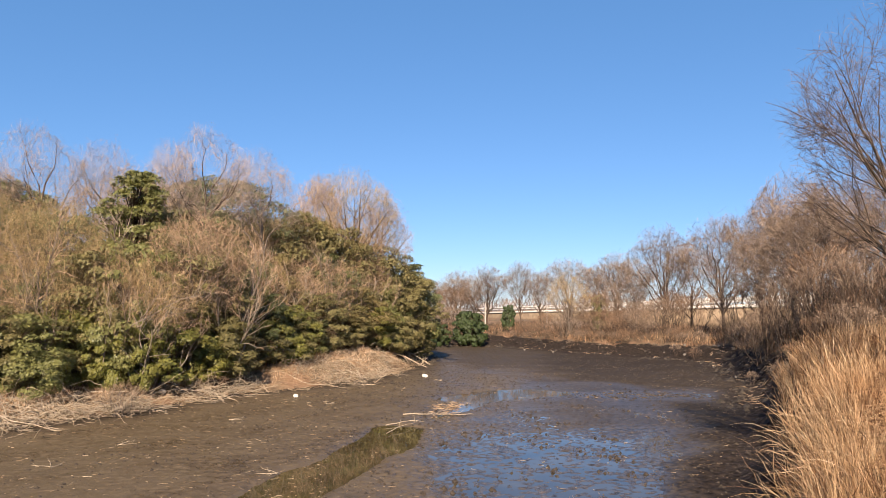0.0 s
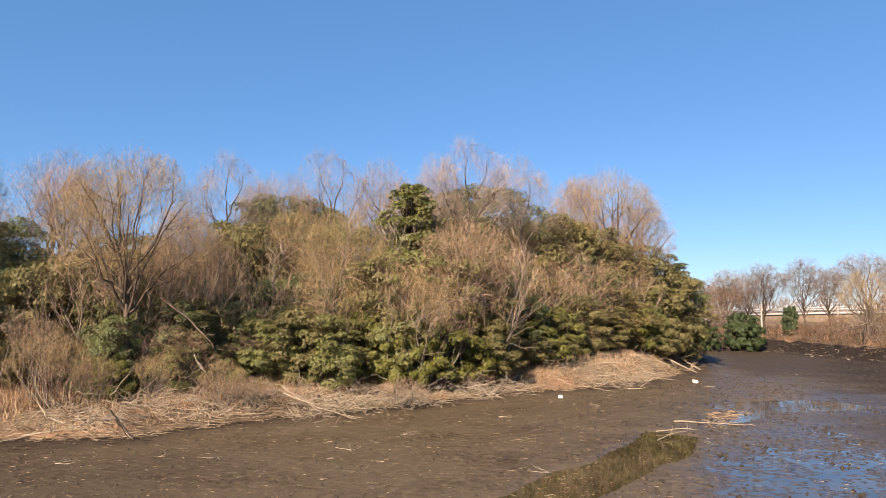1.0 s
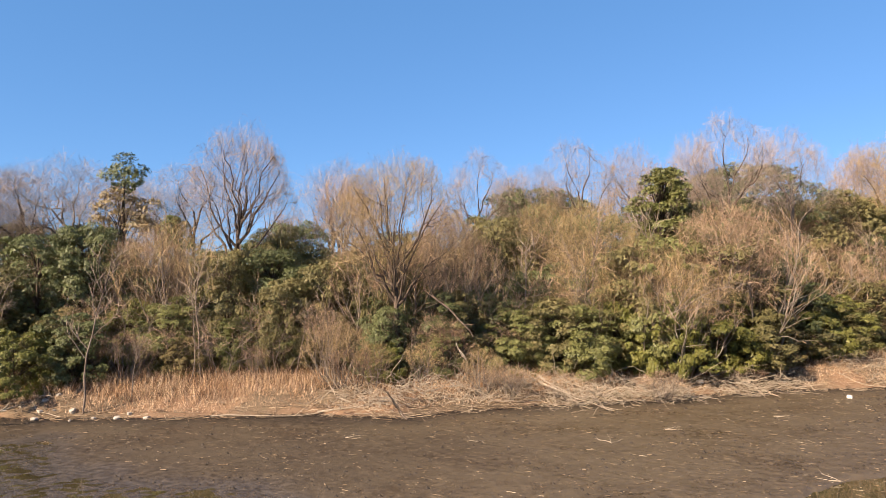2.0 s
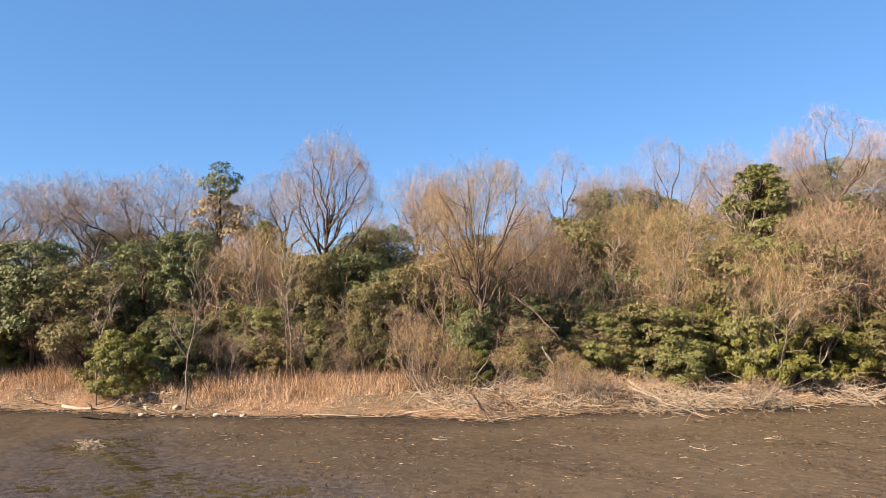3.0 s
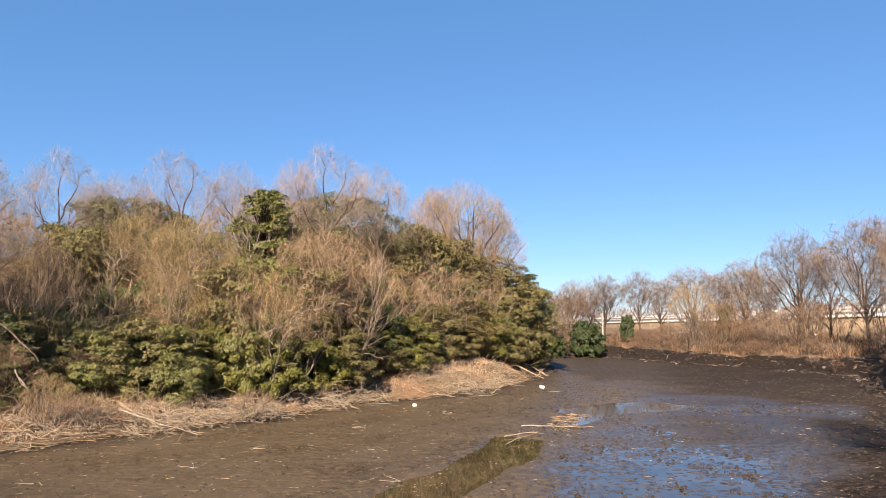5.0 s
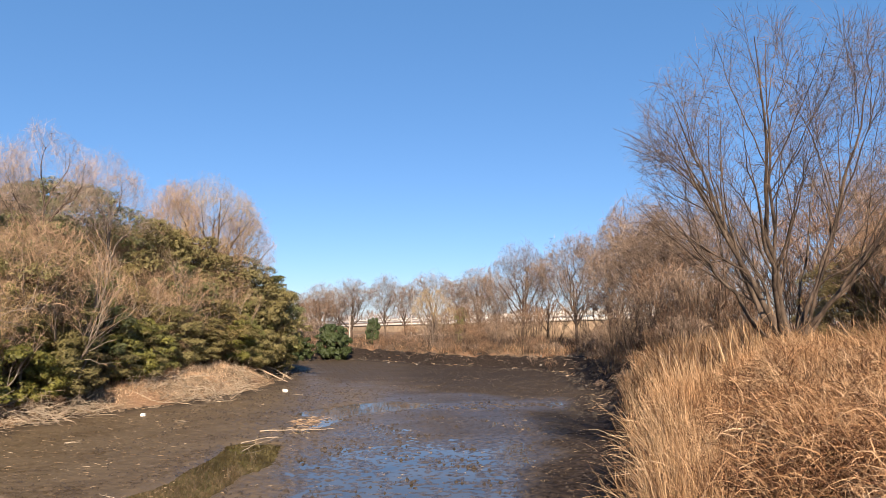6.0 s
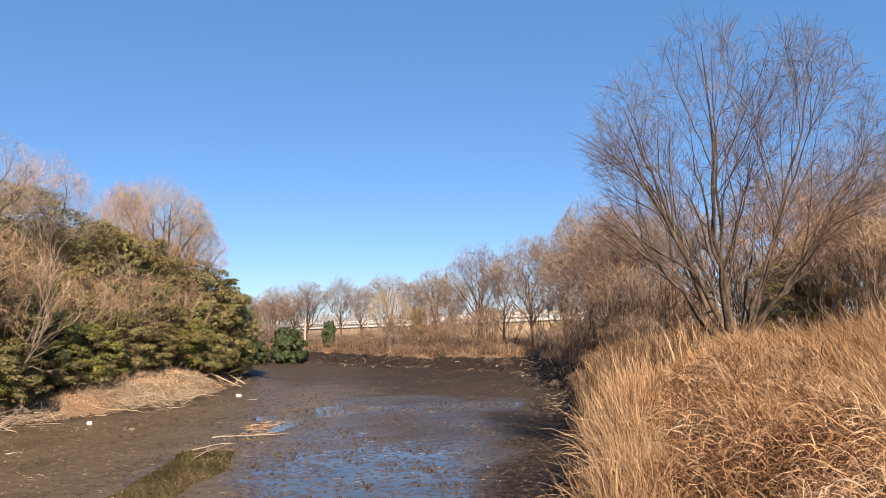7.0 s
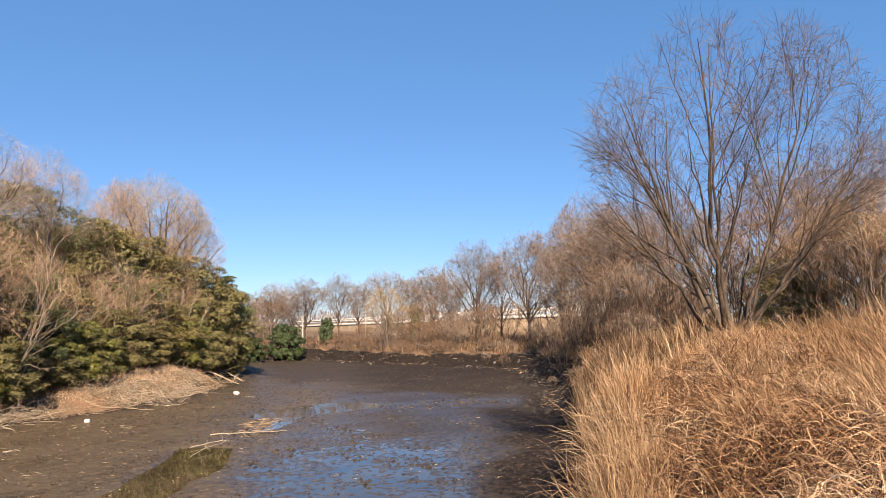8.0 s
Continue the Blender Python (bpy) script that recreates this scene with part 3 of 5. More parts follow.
def twig_shrub(name, seed, height, width, twig_mat, bark_mat, stems=16, n2=8, n4=9, twig_w=0.009, droop=0.02, fuzz=2200, stem=0.010):
    """A bare shrub: crooked stems fanning from the ground, forking, into a rounded cap of fine twigs."""
    rng = np.random.default_rng(seed)
    root = new(name)
    root.empty_display_size = 0.2
    centre = np.array([0, 0, height * 0.52])
    radii = np.array([width / 2, width / 2, height * 0.48])
    a = np.arange(stems) * 2.39996 + rng.normal(0, 0.3, stems)
    el = np.arcsin(np.clip(1 - (np.arange(stems) + 0.5) / stems * 0.92, 0.0, 1))
    d = np.stack([np.cos(a) * np.cos(el), np.sin(a) * np.cos(el), np.sin(el)], -1)
    end = centre + d * radii * (0.62 + 0.34 * rng.random((stems, 1)))
    start = np.stack([np.cos(a), np.sin(a), 0 * a], -1) * width * 0.07 * rng.random((stems, 1))
    start[:, 2] = -0.1
    flat = (end - start) * np.array([1, 1, 0])
    main = contain(arcs(rng, start, end, flat * rng.uniform(-0.15, 0.25, (stems, 1)), 8, 0.026 * height), centre, radii)
    r = stem * height * (0.4 + 0.7 * rng.random(stems))
    pieces = [tubes(main, r, r * 0.3, 4)]
    b, w, t = offshoots(rng, main, n2, 0.3, 40)
    sec = contain(limbs(rng, b, unit(w + np.array([0, 0, 0.25])), height * 0.30 * (0.6 + 0.7 * rng.random(len(b))) * (1.2 - 0.5 * t), 5, 0.05, 0.14), centre, radii)
    rs = np.maximum(np.repeat(r, n2) * (0.55 - 0.3 * t), 0.007)
    pieces.append(tubes(sec, rs, rs * 0.4, 3))
    v, f = merged(pieces)
    part("trunk", mesh_of("trunk", v, f, bark_mat), root)
    tips = []
    for lines, count, size in ((sec, n4, 0.11), (main[:, 4:], n4 * 2, 0.12)):
        b, w, _ = offshoots(rng, lines, count, 0.35, 36)
        line = limbs(rng, b, unit(w + np.array([0, 0, 0.2])), height * size * (0.4 + 0.9 * rng.random(len(b))), 3, -droop, 0.14)
        tips.append(ribbons(rng, contain(line, centre, radii, 0.14), twig_w * (0.6 + 0.9 * rng.random(len(b)))))
    if fuzz:
        tips.append(haze(rng, fuzz, centre, radii, height * 0.10, twig_w, 0.14, 0.12))
    v, f = merged(tips)
    part("crown", mesh_of("crown", v, f, twig_mat), root)
    return root


def evergreen(name, seed, height, width, leaf_mat, clumps, per, leaf, foot=0.05, point=0.0, gaps=0.3):
    """A broadleaved evergreen: trunk, limbs, and a crown of leafy domes of unlike size with deep gaps between."""
    rng = np.random.default_rng(seed)
    root = new(name)
    root.empty_display_size = 0.2
    u = np.abs((np.arange(clumps) + rng.random(clumps)) / clumps + rng.normal(0, 0.08, clumps))
    u = np.where(u > 1, 2 - u, u)
    ang = np.arange(clumps) * 2.39996 + rng.normal(0, 0.5, clumps)
    z = foot + (0.95 - foot) * (0.04 + 0.96 * u)
    k = np.clip((z - foot) / (1 - foot), 0, 1)
    prof = np.sqrt(np.clip(1 - (1.75 * k - 0.75) ** 2, 0.02, 1)) * (1 - point) + point * np.clip(1.05 - k, 0.05, 1) ** 0.75
    rad = prof * np.where(rng.random(clumps) < gaps, 0.35 + 0.3 * rng.random(clumps), 0.68 + 0.34 * rng.random(clumps))
    rad = rad * (1 + 0.24 * np.sin(3 * ang + seed) + 0.16 * np.sin(5 * ang + 2 * seed))
    c = np.stack([np.cos(ang) * rad * width / 2, np.sin(ang) * rad * width / 2, z * height], -1)
    core = np.array([0, 0, height * 0.35])
    trunk = limbs(rng, np.array([[0, 0, -0.1]]), np.array([[0.05, 0, 1.0]]), np.array([height * 0.85]), 6, 0.0, 0.06)
    start = trunk[0][np.clip((z / 0.85 * 5 - 0.8).astype(int), 0, 4)]
    arms = np.stack([start + (c - start) * s + np.array([0, 0, 0.06 * height]) * math.sin(s * 3.1) for s in (0, 0.35, 0.7, 1.0)], 1)
    r = 0.022 * height
    v, f = merged([tubes(trunk, np.array([r]), np.array([r * 0.25]), 7), tubes(arms, np.full(clumps, r * 0.16), np.full(clumps, r * 0.05), 3)])
    part("trunk", mesh_of("trunk", v, f, BARK_DARK), root)
    size = (0.10 + 0.17 * rng.random(clumps) ** 1.4) * (height * width) ** 0.5 * 0.56 * (1 - 0.6 * point * k)
    who = np.repeat(np.arange(clumps), np.maximum((per * (size / size.mean()) ** 1.8).astype(int), 4))
    outward = unit(c - core)[who]
    d = unit(rng.normal(0, 1, (len(who), 3)) + 0.75 * outward + np.array([0, 0, 0.65]))
    flat = np.array([1.0, 1.0, 0.62])
    at = c[who] + d * flat * (size[who] * (0.55 + 0.50 * rng.random(len(who)) ** 0.6))[:, None]
    at[:, 2] = np.maximum(at[:, 2], 0.03)
    v, f = sprigs(rng, at, unit(d * 1.0 + unit(at - core) * 0.35 + np.array([0, 0, 0.35])), leaf)
    part("crown", mesh_of("crown", v, [f], leaf_mat), root)
    return root


PLANTED, USED = [], set()


def plant(proto, az, dist, height, width, label="", turn=None, ground=None):
    """Sets a kind of plant out at its bearing, scaled to its height and width: the first is the kind itself, the rest are copies."""
    kind, h0, w0, word, category, group = proto
    x, y = spot(az, dist)
    rz = (len(PLANTED) * 137.5) % 360 if turn is None else turn
    size = Vector((width / w0, width / w0, height / h0))
    z = floor_at(x, y) - 0.03 if ground is None else ground
    if kind.name in USED:
        old = kind.scale
        ob = copy_thing(kind, Matrix.LocRotScale((x, y, z), Euler((0, 0, radians(rz))), (size[0] / old[0], size[1] / old[1], size[2] / old[2])))
    else:
        USED.add(kind.name)
        ob = kind
        ob.matrix_basis = Matrix.LocRotScale((x, y, z), Euler((0, 0, radians(rz))), size)
    tagged(ob, label or word, category, group)
    PLANTED.append((x, y))
    return ob


def sapling(name, seed, height, bark_mat):
    """A thin young tree: one crooked pale stem with a few bare branches."""
    rng = np.random.default_rng(seed)
    root = new(name)
    root.empty_display_size = 0.2
    stem = limbs(rng, np.array([[0, 0, -0.1]]), np.array([[rng.normal(0, 0.1), rng.normal(0, 0.1), 1.0]]), np.array([height]), 9, 0.02, 0.12)
    v, f = tubes(stem, np.array([0.030]), np.array([0.008]), 6)
    part("trunk", smooth(mesh_of("trunk", v, [f], bark_mat)), root)
    b, w, t = offshoots(rng, stem, 11, 0.3, 38)
    arm = limbs(rng, b, w, height * 0.35 * (1.2 - 0.7 * t) * (0.5 + 0.6 * rng.random(len(b))), 5, 0.06, 0.12)
    for one in arm:
        v, f = tubes(one[None], np.array([0.011]), np.array([0.004]), 4)
        part("branch", mesh_of("branch", v, [f], bark_mat), root)
    b, w, t = offshoots(rng, arm, 9, 0.2, 36)
    v, f = ribbons(rng, limbs(rng, b, w, 0.25 + 0.4 * rng.random(len(b)), 3, 0.0, 0.12), np.full(len(b), 0.010))
    part("crown", mesh_of("crown", v, [f], TWIG_GREY), root)
    return root


def tangle(name, seed, height, width):
    """A leafless shrub of long crooked pale branches that cross one another, with few twigs."""
    rng = np.random.default_rng(seed)
    root = new(name)
    root.empty_display_size = 0.2
    n = 11
    a = np.arange(n) * 2.39996 + rng.normal(0, 0.4, n)
    lean = 0.15 + 0.95 * rng.random(n)
    way = np.stack([np.cos(a) * lean, np.sin(a) * lean, np.ones(n)], -1)
    base = np.stack([np.cos(a), np.sin(a), 0 * a], -1) * 0.15 * width * rng.random((n, 1))
    base[:, 2] = -0.1
    main = limbs(rng, base, way, height * (0.75 + 0.35 * rng.random(n)), 10, 0.02, 0.16)
    r = 0.014 + 0.014 * rng.random(n)
    b, w, t = offshoots(rng, main, 8, 0.2, 46)
    sec = limbs(rng, b, w, height * 0.34 * (0.5 + 0.8 * rng.random(len(b))) * (1.2 - 0.6 * t), 7, 0.03, 0.18)
    rs = np.maximum(np.repeat(r, 8) * (0.60 - 0.35 * t), 0.008)
    v, f = merged([tubes(main, r, r * 0.3, 5), tubes(sec, rs, rs * 0.4, 4)])
    part("trunk", mesh_of("trunk", v, f, BARK_GREY), root)
    tips = []
    for lines, count in ((sec, 7), (main[:, 5:], 9)):
        b, w, _ = offshoots(rng, lines, count, 0.25, 45)
        tips.append(ribbons(rng, limbs(rng, b, w, 0.15 + 0.5 * rng.random(len(b)), 4, 0.02, 0.2), 0.008 + 0.006 * rng.random(len(b))))
    v, f = merged(tips)
    part("crown", mesh_of("crown", v, f, TWIG_BROWN), root)
    return root


WILLOW = (bare_tree("willow_tree", 11, 8.0, 7.0, 0.34, 1, BARK_DARK, TWIG_GOLD, 15, 6, 4, 6, fork=0.3, girth=0.024, twig_w=0.0105, droop=0.06, fuzz=6500), 8.0, 7.0, "bare willow with a rounded head of golden brown twigs", "tree", "grove trees")
WILLOW_B = (bare_tree("willow_tree", 12, 8.0, 6.0, 0.40, 1, BARK_GREY, TWIG_BROWN, 13, 6, 4, 6, fork=0.35, girth=0.022, twig_w=0.0095, droop=0.03, fuzz=3600), 8.0, 6.0, "bare willow with grey bark and brown twigs", "tree", "grove trees")
TALL = (bare_tree("bare_tree", 21, 9.0, 5.0, 0.46, 1, BARK_GREY, TWIG_GREY, 10, 6, 4, 5, 0.42, 0.012, 0.0080, ragged=0.16, fuzz=3000), 9.0, 5.0, "tall leafless tree with pale grey branches", "tree", "grove trees")
TALL_B = (bare_tree("bare_tree", 22, 9.0, 5.6, 0.46, 1, BARK_DARK, TWIG_GREY, 9, 6, 4, 5, 0.45, 0.013, 0.0080, ragged=0.16, fuzz=3200), 9.0, 5.6, "tall leafless tree with greyish pink twigs", "tree", "grove trees")
FORKED = (bare_tree("bare_tree", 23, 8.5, 5.6, 0.36, 1, BARK_DARK, TWIG_GREY, 13, 7, 5, 6, 0.36, 0.020, 0.0075, ragged=0.14, fuzz=3400), 8.5, 5.6, "leafless tree forking into dark limbs above the thicket", "tree", "grove trees")
FAN = (bare_tree("bare_tree", 24, 9.0, 6.5, 0.16, 1, BARK_DARK, TWIG_FAR, 14, 6, 4, 6, 0.14, 0.015, 0.018, fuzz=3000), 9.0, 6.5, "leafless round-headed tree on the far bank", "tree", "far bank trees")
FAN_B = (bare_tree("bare_tree", 25, 9.0, 6.5, 0.18, 1, BARK_DARK, TWIG_FAR, 12, 6, 4, 7, 0.10, 0.015, 0.018, fuzz=3000), 9.0, 6.5, "leafless brown tree on the far bank", "tree", "far bank trees")
SHRUB_BROWN = [(twig_shrub("bare_shrub", s, 4.0, 3.8, TWIG_BROWN, BARK_GREY, 15, 7, 7, 0.0095, fuzz=2300, stem=0.010), 4.0, 3.8, "dense bare shrub with brown twigs", "shrub", "bank shrubs") for s in (31, 32)]
SHRUB_GOLD = (twig_shrub("bare_shrub", 33, 4.0, 3.8, TWIG_GOLD, BARK_GREY, 15, 8, 9, 0.0095, 0.05, 3600), 4.0, 3.8, "bare shrub with a golden brown head of twigs", "shrub", "bank shrubs")
SHRUB_RUST = (twig_shrub("bare_shrub", 34, 3.0, 3.0, TWIG_RUST, BARK_DARK, 14, 6, 7, 0.011, fuzz=1500), 3.0, 3.0, "low bare shrub with reddish brown twigs", "shrub", "bank shrubs")
SHRUB_PALE = (twig_shrub("bare_shrub", 35, 4.0, 4.2, TWIG_BROWN, BARK_PALE, 14, 8, 8, 0.0095, fuzz=3000, stem=0.013), 4.0, 4.2, "bare shrub with pale bleached branches", "shrub", "bank shrubs")
SHRUB_FAR = [(twig_shrub("bare_shrub", s, 2.5, 3.0, TWIG_RUST if s == 36 else TWIG_FAR, BARK_DARK, 11, 5, 6, 0.018, fuzz=1700), 2.5, 3.0, "low brown bare shrub on the far bank", "shrub", "far bank shrubs") for s in (36, 37)]
EVER_DARK = [(evergreen("evergreen_shrub", s, 4.0, 3.4, m, 115, 92, 0.064), 4.0, 3.4, "dark green broadleaved evergreen shrub", "shrub", "evergreen shrubs") for s, m in ((41, LEAF_DARK), (42, LEAF_DEEP))]
EVER_OLIVE = [(evergreen("evergreen_shrub", s, 4.0, 3.4, LEAF_OLIVE, 115, 90, 0.062), 4.0, 3.4, "olive green leafy shrub going brown", "shrub", "evergreen shrubs") for s in (43, 44)]
EVER_BRIGHT = (evergreen("evergreen_shrub", 45, 3.0, 3.6, LEAF_BRIGHT, 115, 96, 0.062), 3.0, 3.6, "yellow-green evergreen bush at the bank's foot", "shrub", "evergreen shrubs")
EVER_CONE = (evergreen("evergreen_tree", 46, 8.0, 3.8, LEAF_DARK, 230, 95, 0.075, 0.1, 0.8, 0.18), 8.0, 3.8, "dark green evergreen tree with a pointed crown", "tree", "grove trees")
EVER_TALL = (evergreen("evergreen_tree", 47, 7.6, 3.6, LEAF_TAN, 46, 60, 0.085, 0.50), 9.0, 3.6, "tall evergreen tree with open tufted tiers and dark top", "tree", "grove trees")
v, f = tubes(np.array([[(0.05, 0.0, 5.6), (0.0, 0.05, 6.8), (0.1, 0.0, 8.5)]]), np.array([0.10]), np.array([0.03]), 6)
part("leader", mesh_of("leader", v, [f], BARK_DARK), EVER_TALL[0])
rng = np.random.default_rng(48)
tuft = np.array([(0.1, 0.0, 8.9), (0.6, 0.2, 8.4), (-0.5, 0.3, 8.3), (0.1, -0.6, 8.4), (-0.2, 0.7, 8.0), (0.9, -0.2, 7.7), (-0.9, -0.1, 7.8)])
at = tuft[rng.integers(0, 7, 900)] + unit(rng.normal(0, 1, (900, 3))) * np.array([0.58, 0.58, 0.30]) * (0.6 + 0.4 * rng.random((900, 1)))
v, f = sprigs(rng, at, unit(at - np.array([0, 0, 7.6])), 0.09)
part("crown_top", mesh_of("crown_top", v, [f], LEAF_DEEP), EVER_TALL[0], "dark green tuft at the tip")
TANGLE = [(tangle("bare_shrub", s, 4.0, 4.4), 4.0, 4.4, "leafless shrub of crooked pale crossing branches", "shrub", "bank shrubs") for s in (71, 72, 73)]
SAPLING = [(sapling("sapling", s, 4.0, BARK_GREY), 4.0, 1.0, "thin leafless sapling with a pale crooked stem", "tree", "saplings") for s in (51, 52, 53)]
DOME_BROWN = (bare_tree("bare_tree", 61, 6.0, 5.0, 0.24, 1, BARK_GREY, TWIG_BROWN, 14, 6, 4, 6, 0.25, 0.014, 0.0098, fuzz=4400, angle=58), 6.0, 5.0, "small bare tree with a dense brown dome of twigs", "tree", "thicket trees")
DOME_GOLD = (bare_tree("bare_tree", 62, 6.0, 5.0, 0.30, 1, BARK_GREY, TWIG_OLIVE, 13, 6, 4, 6, 0.22, 0.014, 0.0098, fuzz=4400, angle=58), 6.0, 5.0, "small bare tree with a golden brown dome of twigs", "tree", "thicket trees")
TREE_DARK = (evergreen("evergreen_tree", 63, 6.0, 4.6, LEAF_DEEP, 120, 88, 0.080, 0.28), 6.0, 4.6, "round dark green evergreen tree in the thicket", "tree", "thicket trees")
TREE_OLIVE = (evergreen("evergreen_tree", 64, 6.0, 4.6, LEAF_OLIVE, 120, 88, 0.076, 0.25), 6.0, 4.6, "round olive brown evergreen tree in the thicket", "tree", "thicket trees")
EVER_DENSE = (evergreen("evergreen_shrub", 65, 3.0, 3.4, LEAF_FIR, 120, 60, 0.13), 3.0, 3.4, "dark green evergreen bush on the far bank", "shrub", "far bank bushes")
EVER_BROWN = (evergreen("evergreen_shrub", 66, 4.0, 3.6, LEAF_BROWN, 115, 90, 0.062), 4.0, 3.6, "brownish olive leafy shrub in the thicket", "shrub", "evergreen shrubs")

# ---- the near willow on the right bank ----
def spreading_willow(name, seed, height, width, stems, breeze):
    """A many-stemmed willow: stems fanning from one stool, forking into upswept branches and long thin twigs that the breeze bends."""
    rng = np.random.default_rng(seed)
    root = new(name)
    root.empty_display_size = 0.3
    centre = np.array([0, 0, height * 0.56])
    radii = np.array([width / 2, width / 2, height * 0.44])
    g = np.arange(stems) + 0.5
    a = g * 2.39996 + rng.normal(0, 0.25, stems)
    el = np.arcsin(np.clip(1 - g / stems * 1.78, -0.72, 1))
    d = np.stack([np.cos(a) * np.cos(el), np.sin(a) * np.cos(el), np.sin(el)], -1)
    end = centre + d * radii * (0.72 + 0.18 * rng.random((stems, 1)))
    start = np.stack([np.cos(a), np.sin(a), 0 * a], -1) * 0.16 * rng.random((stems, 1)) ** 0.5
    start[:, 2] = -0.15
    out = (end - start) * np.array([1, 1, 0])
    main = arcs(rng, start, end, out * rng.uniform(-0.08, 0.10, (stems, 1)), 14, 0.0065 * height)
    r = 0.0088 * height * (0.55 + 0.7 * rng.random(stems))
    wood = [tubes(main, r, r * 0.12, 7)]

    def forks(lines, thick, count, low, angle, want, k, rise, wobble):
        b, w, t = offshoots(rng, lines, count, low, angle, 0.3)
        w = unit(w + 0.22 * unit(b - centre * np.array([1, 1, 0.3])))
        room = reach(b, w, centre, radii * (0.98 + rng.normal(0, 0.04, (len(b), 1))))
        thick = np.repeat(thick, count)
        keep = room > 0.3 * want
        b, w, t, room, thick = b[keep], w[keep], t[keep], room[keep], thick[keep]
        ln = np.minimum(want * (1.2 - 0.65 * t) * (0.55 + 0.8 * rng.random(len(b))), room + 0.08)
        return limbs(rng, b, w, ln, k, rise, wobble), thick * (1 - 0.84 * t)

    sec, rs = forks(main, r, 9, 0.12, 33, height * 0.48, 10, 0.005, 0.10)
    wood.append(tubes(sec, rs * 0.52, np.maximum(rs * 0.08, 0.0022), 5))
    ter, rt = forks(sec, rs * 0.62, 8, 0.15, 38, height * 0.20, 7, -0.025, 0.13)
    wood.append(tubes(ter, np.maximum(rt * 0.50, 0.0034), np.full(len(ter), 0.0022), 3))
    qua, _ = forks(ter, rt, 5, 0.1, 38, height * 0.10, 5, -0.05, 0.14)
    wood.append(tubes(qua, np.full(len(qua), 0.0028), np.full(len(qua), 0.0018), 3))
    v, f = merged(wood)
    part("trunk", smooth(mesh_of("trunk", v, f, BARK_WILLOW)), root)
    tips = []
    for lines, count, low, want in ((qua, 2, 0.2, 0.38), (ter, 3, 0.15, 0.45), (sec[:, 4:], 7, 0.1, 0.45)):
        b, w, t = offshoots(rng, lines, count, low, 36, 0.45)
        room = reach(b, w, centre, radii * (1.02 + rng.normal(0, 0.05, (len(b), 1))))[:, None]
        keep = room[:, 0] > 0.12
        b, w, room = b[keep], w[keep], room[keep]
        p, dirs, step = [b], unit(w), np.minimum(want * (0.5 + 0.8 * rng.random((len(b), 1))), room + 0.12) / 4
        for _ in range(4):
            p.append(p[-1] + dirs * step)
            dirs = unit(dirs + np.array([breeze[0], breeze[1], -0.15]) + rng.normal(0, 0.11, dirs.shape))
        tips.append(ribbons(rng, np.stack(p, 1), 0.0038 + 0.0024 * rng.random(len(b))))
    v, f = merged(tips)
    part("crown", mesh_of("crown", v, f, TWIG_DARK), root)
    return root


NEAR = (spreading_willow("willow_tree", 9, 6.6, 6.1, 14, (0.045, -0.045)), 6.6, 6.1, "large bare willow with many spreading grey stems", "tree", "")
plant(NEAR, -43.0, 15.0, 6.6, 5.9)

# ---- trees and shrubs of the banks ----
plant(TALL, 73.6, 36.2, 7.89, 4.40)
plant(TALL_B, 76.3, 37.3, 7.68, 5.13)
plant(TALL, 79.2, 36.3, 7.58, 4.69)
plant(TREE_DARK, 73.7, 30.2, 4.90, 3.67)
plant(TREE_OLIVE, 77.0, 31.3, 4.98, 4.04)
plant(TREE_DARK, 80.3, 32.3, 5.05, 4.43)
plant(DOME_BROWN, 75.2, 33.2, 5.52, 4.30)
plant(TALL, 71.0, 35.2, 7.94, 5.13)
plant(TALL_B, 67.9, 36.2, 8.02, 5.72)
plant(TALL, 65.0, 35.2, 8.53, 5.99)
plant(TALL, 59.3, 37.2, 8.34, 4.07)
plant(TALL_B, 56.6, 36.2, 8.69, 5.72)
plant(TALL_B, 45.3, 33.1, 8.66, 4.44)
plant(TALL, 43.2, 36.1, 8.50, 3.96)
plant(TALL_B, 33.5, 34.1, 9.25, 4.16)
plant(TALL, 29.3, 34.1, 8.75, 4.16)
plant(TALL_B, 25.6, 34.0, 9.83, 4.32)
plant(TALL, 21.2, 34.0, 9.60, 3.66)
plant(TALL, 16.5, 35.0, 10.22, 3.08)
plant(TALL_B, 14.0, 35.0, 10.77, 5.13)
plant(TALL, 10.1, 36.0, 10.12, 4.58)
plant(TALL, 31.1, 38.1, 8.75, 3.72)
plant(TALL, 70.3, 39.2, 7.85, 4.77)
plant(TALL_B, 61.9, 39.2, 8.25, 4.77)
plant(TALL, 19.3, 37.0, 9.10, 3.26)
plant(FORKED, 52.9, 27.2, 8.87, 4.18, turn=40)
plant(WILLOW, 40.4, 23.5, 7.66, 4.67, "bare willow leaning over dark trunks, golden brown twigs")
plant(WILLOW_B, 44.9, 30.1, 7.57, 2.69)
plant(WILLOW_B, 37.3, 27.1, 6.16, 1.98)
plant(EVER_TALL, 61.2, 33.2, 8.55, 3.3)
plant(EVER_CONE, 57.7, 31.2, 6.06, 2.27)
plant(EVER_CONE, 18.7, 30.2, 8.4, 3.9)
plant(DOME_GOLD, 24.2, 28.0, 6.5, 3.8)
plant(DOME_GOLD, 21.0, 27.6, 5.4, 3.2)
plant(DOME_BROWN, 14.6, 28.3, 6.7, 4.4)
plant(SHRUB_GOLD, 18.4, 26.9, 4.9, 3.6)
plant(SHRUB_PALE, 20.6, 26.8, 4.6, 3.4)
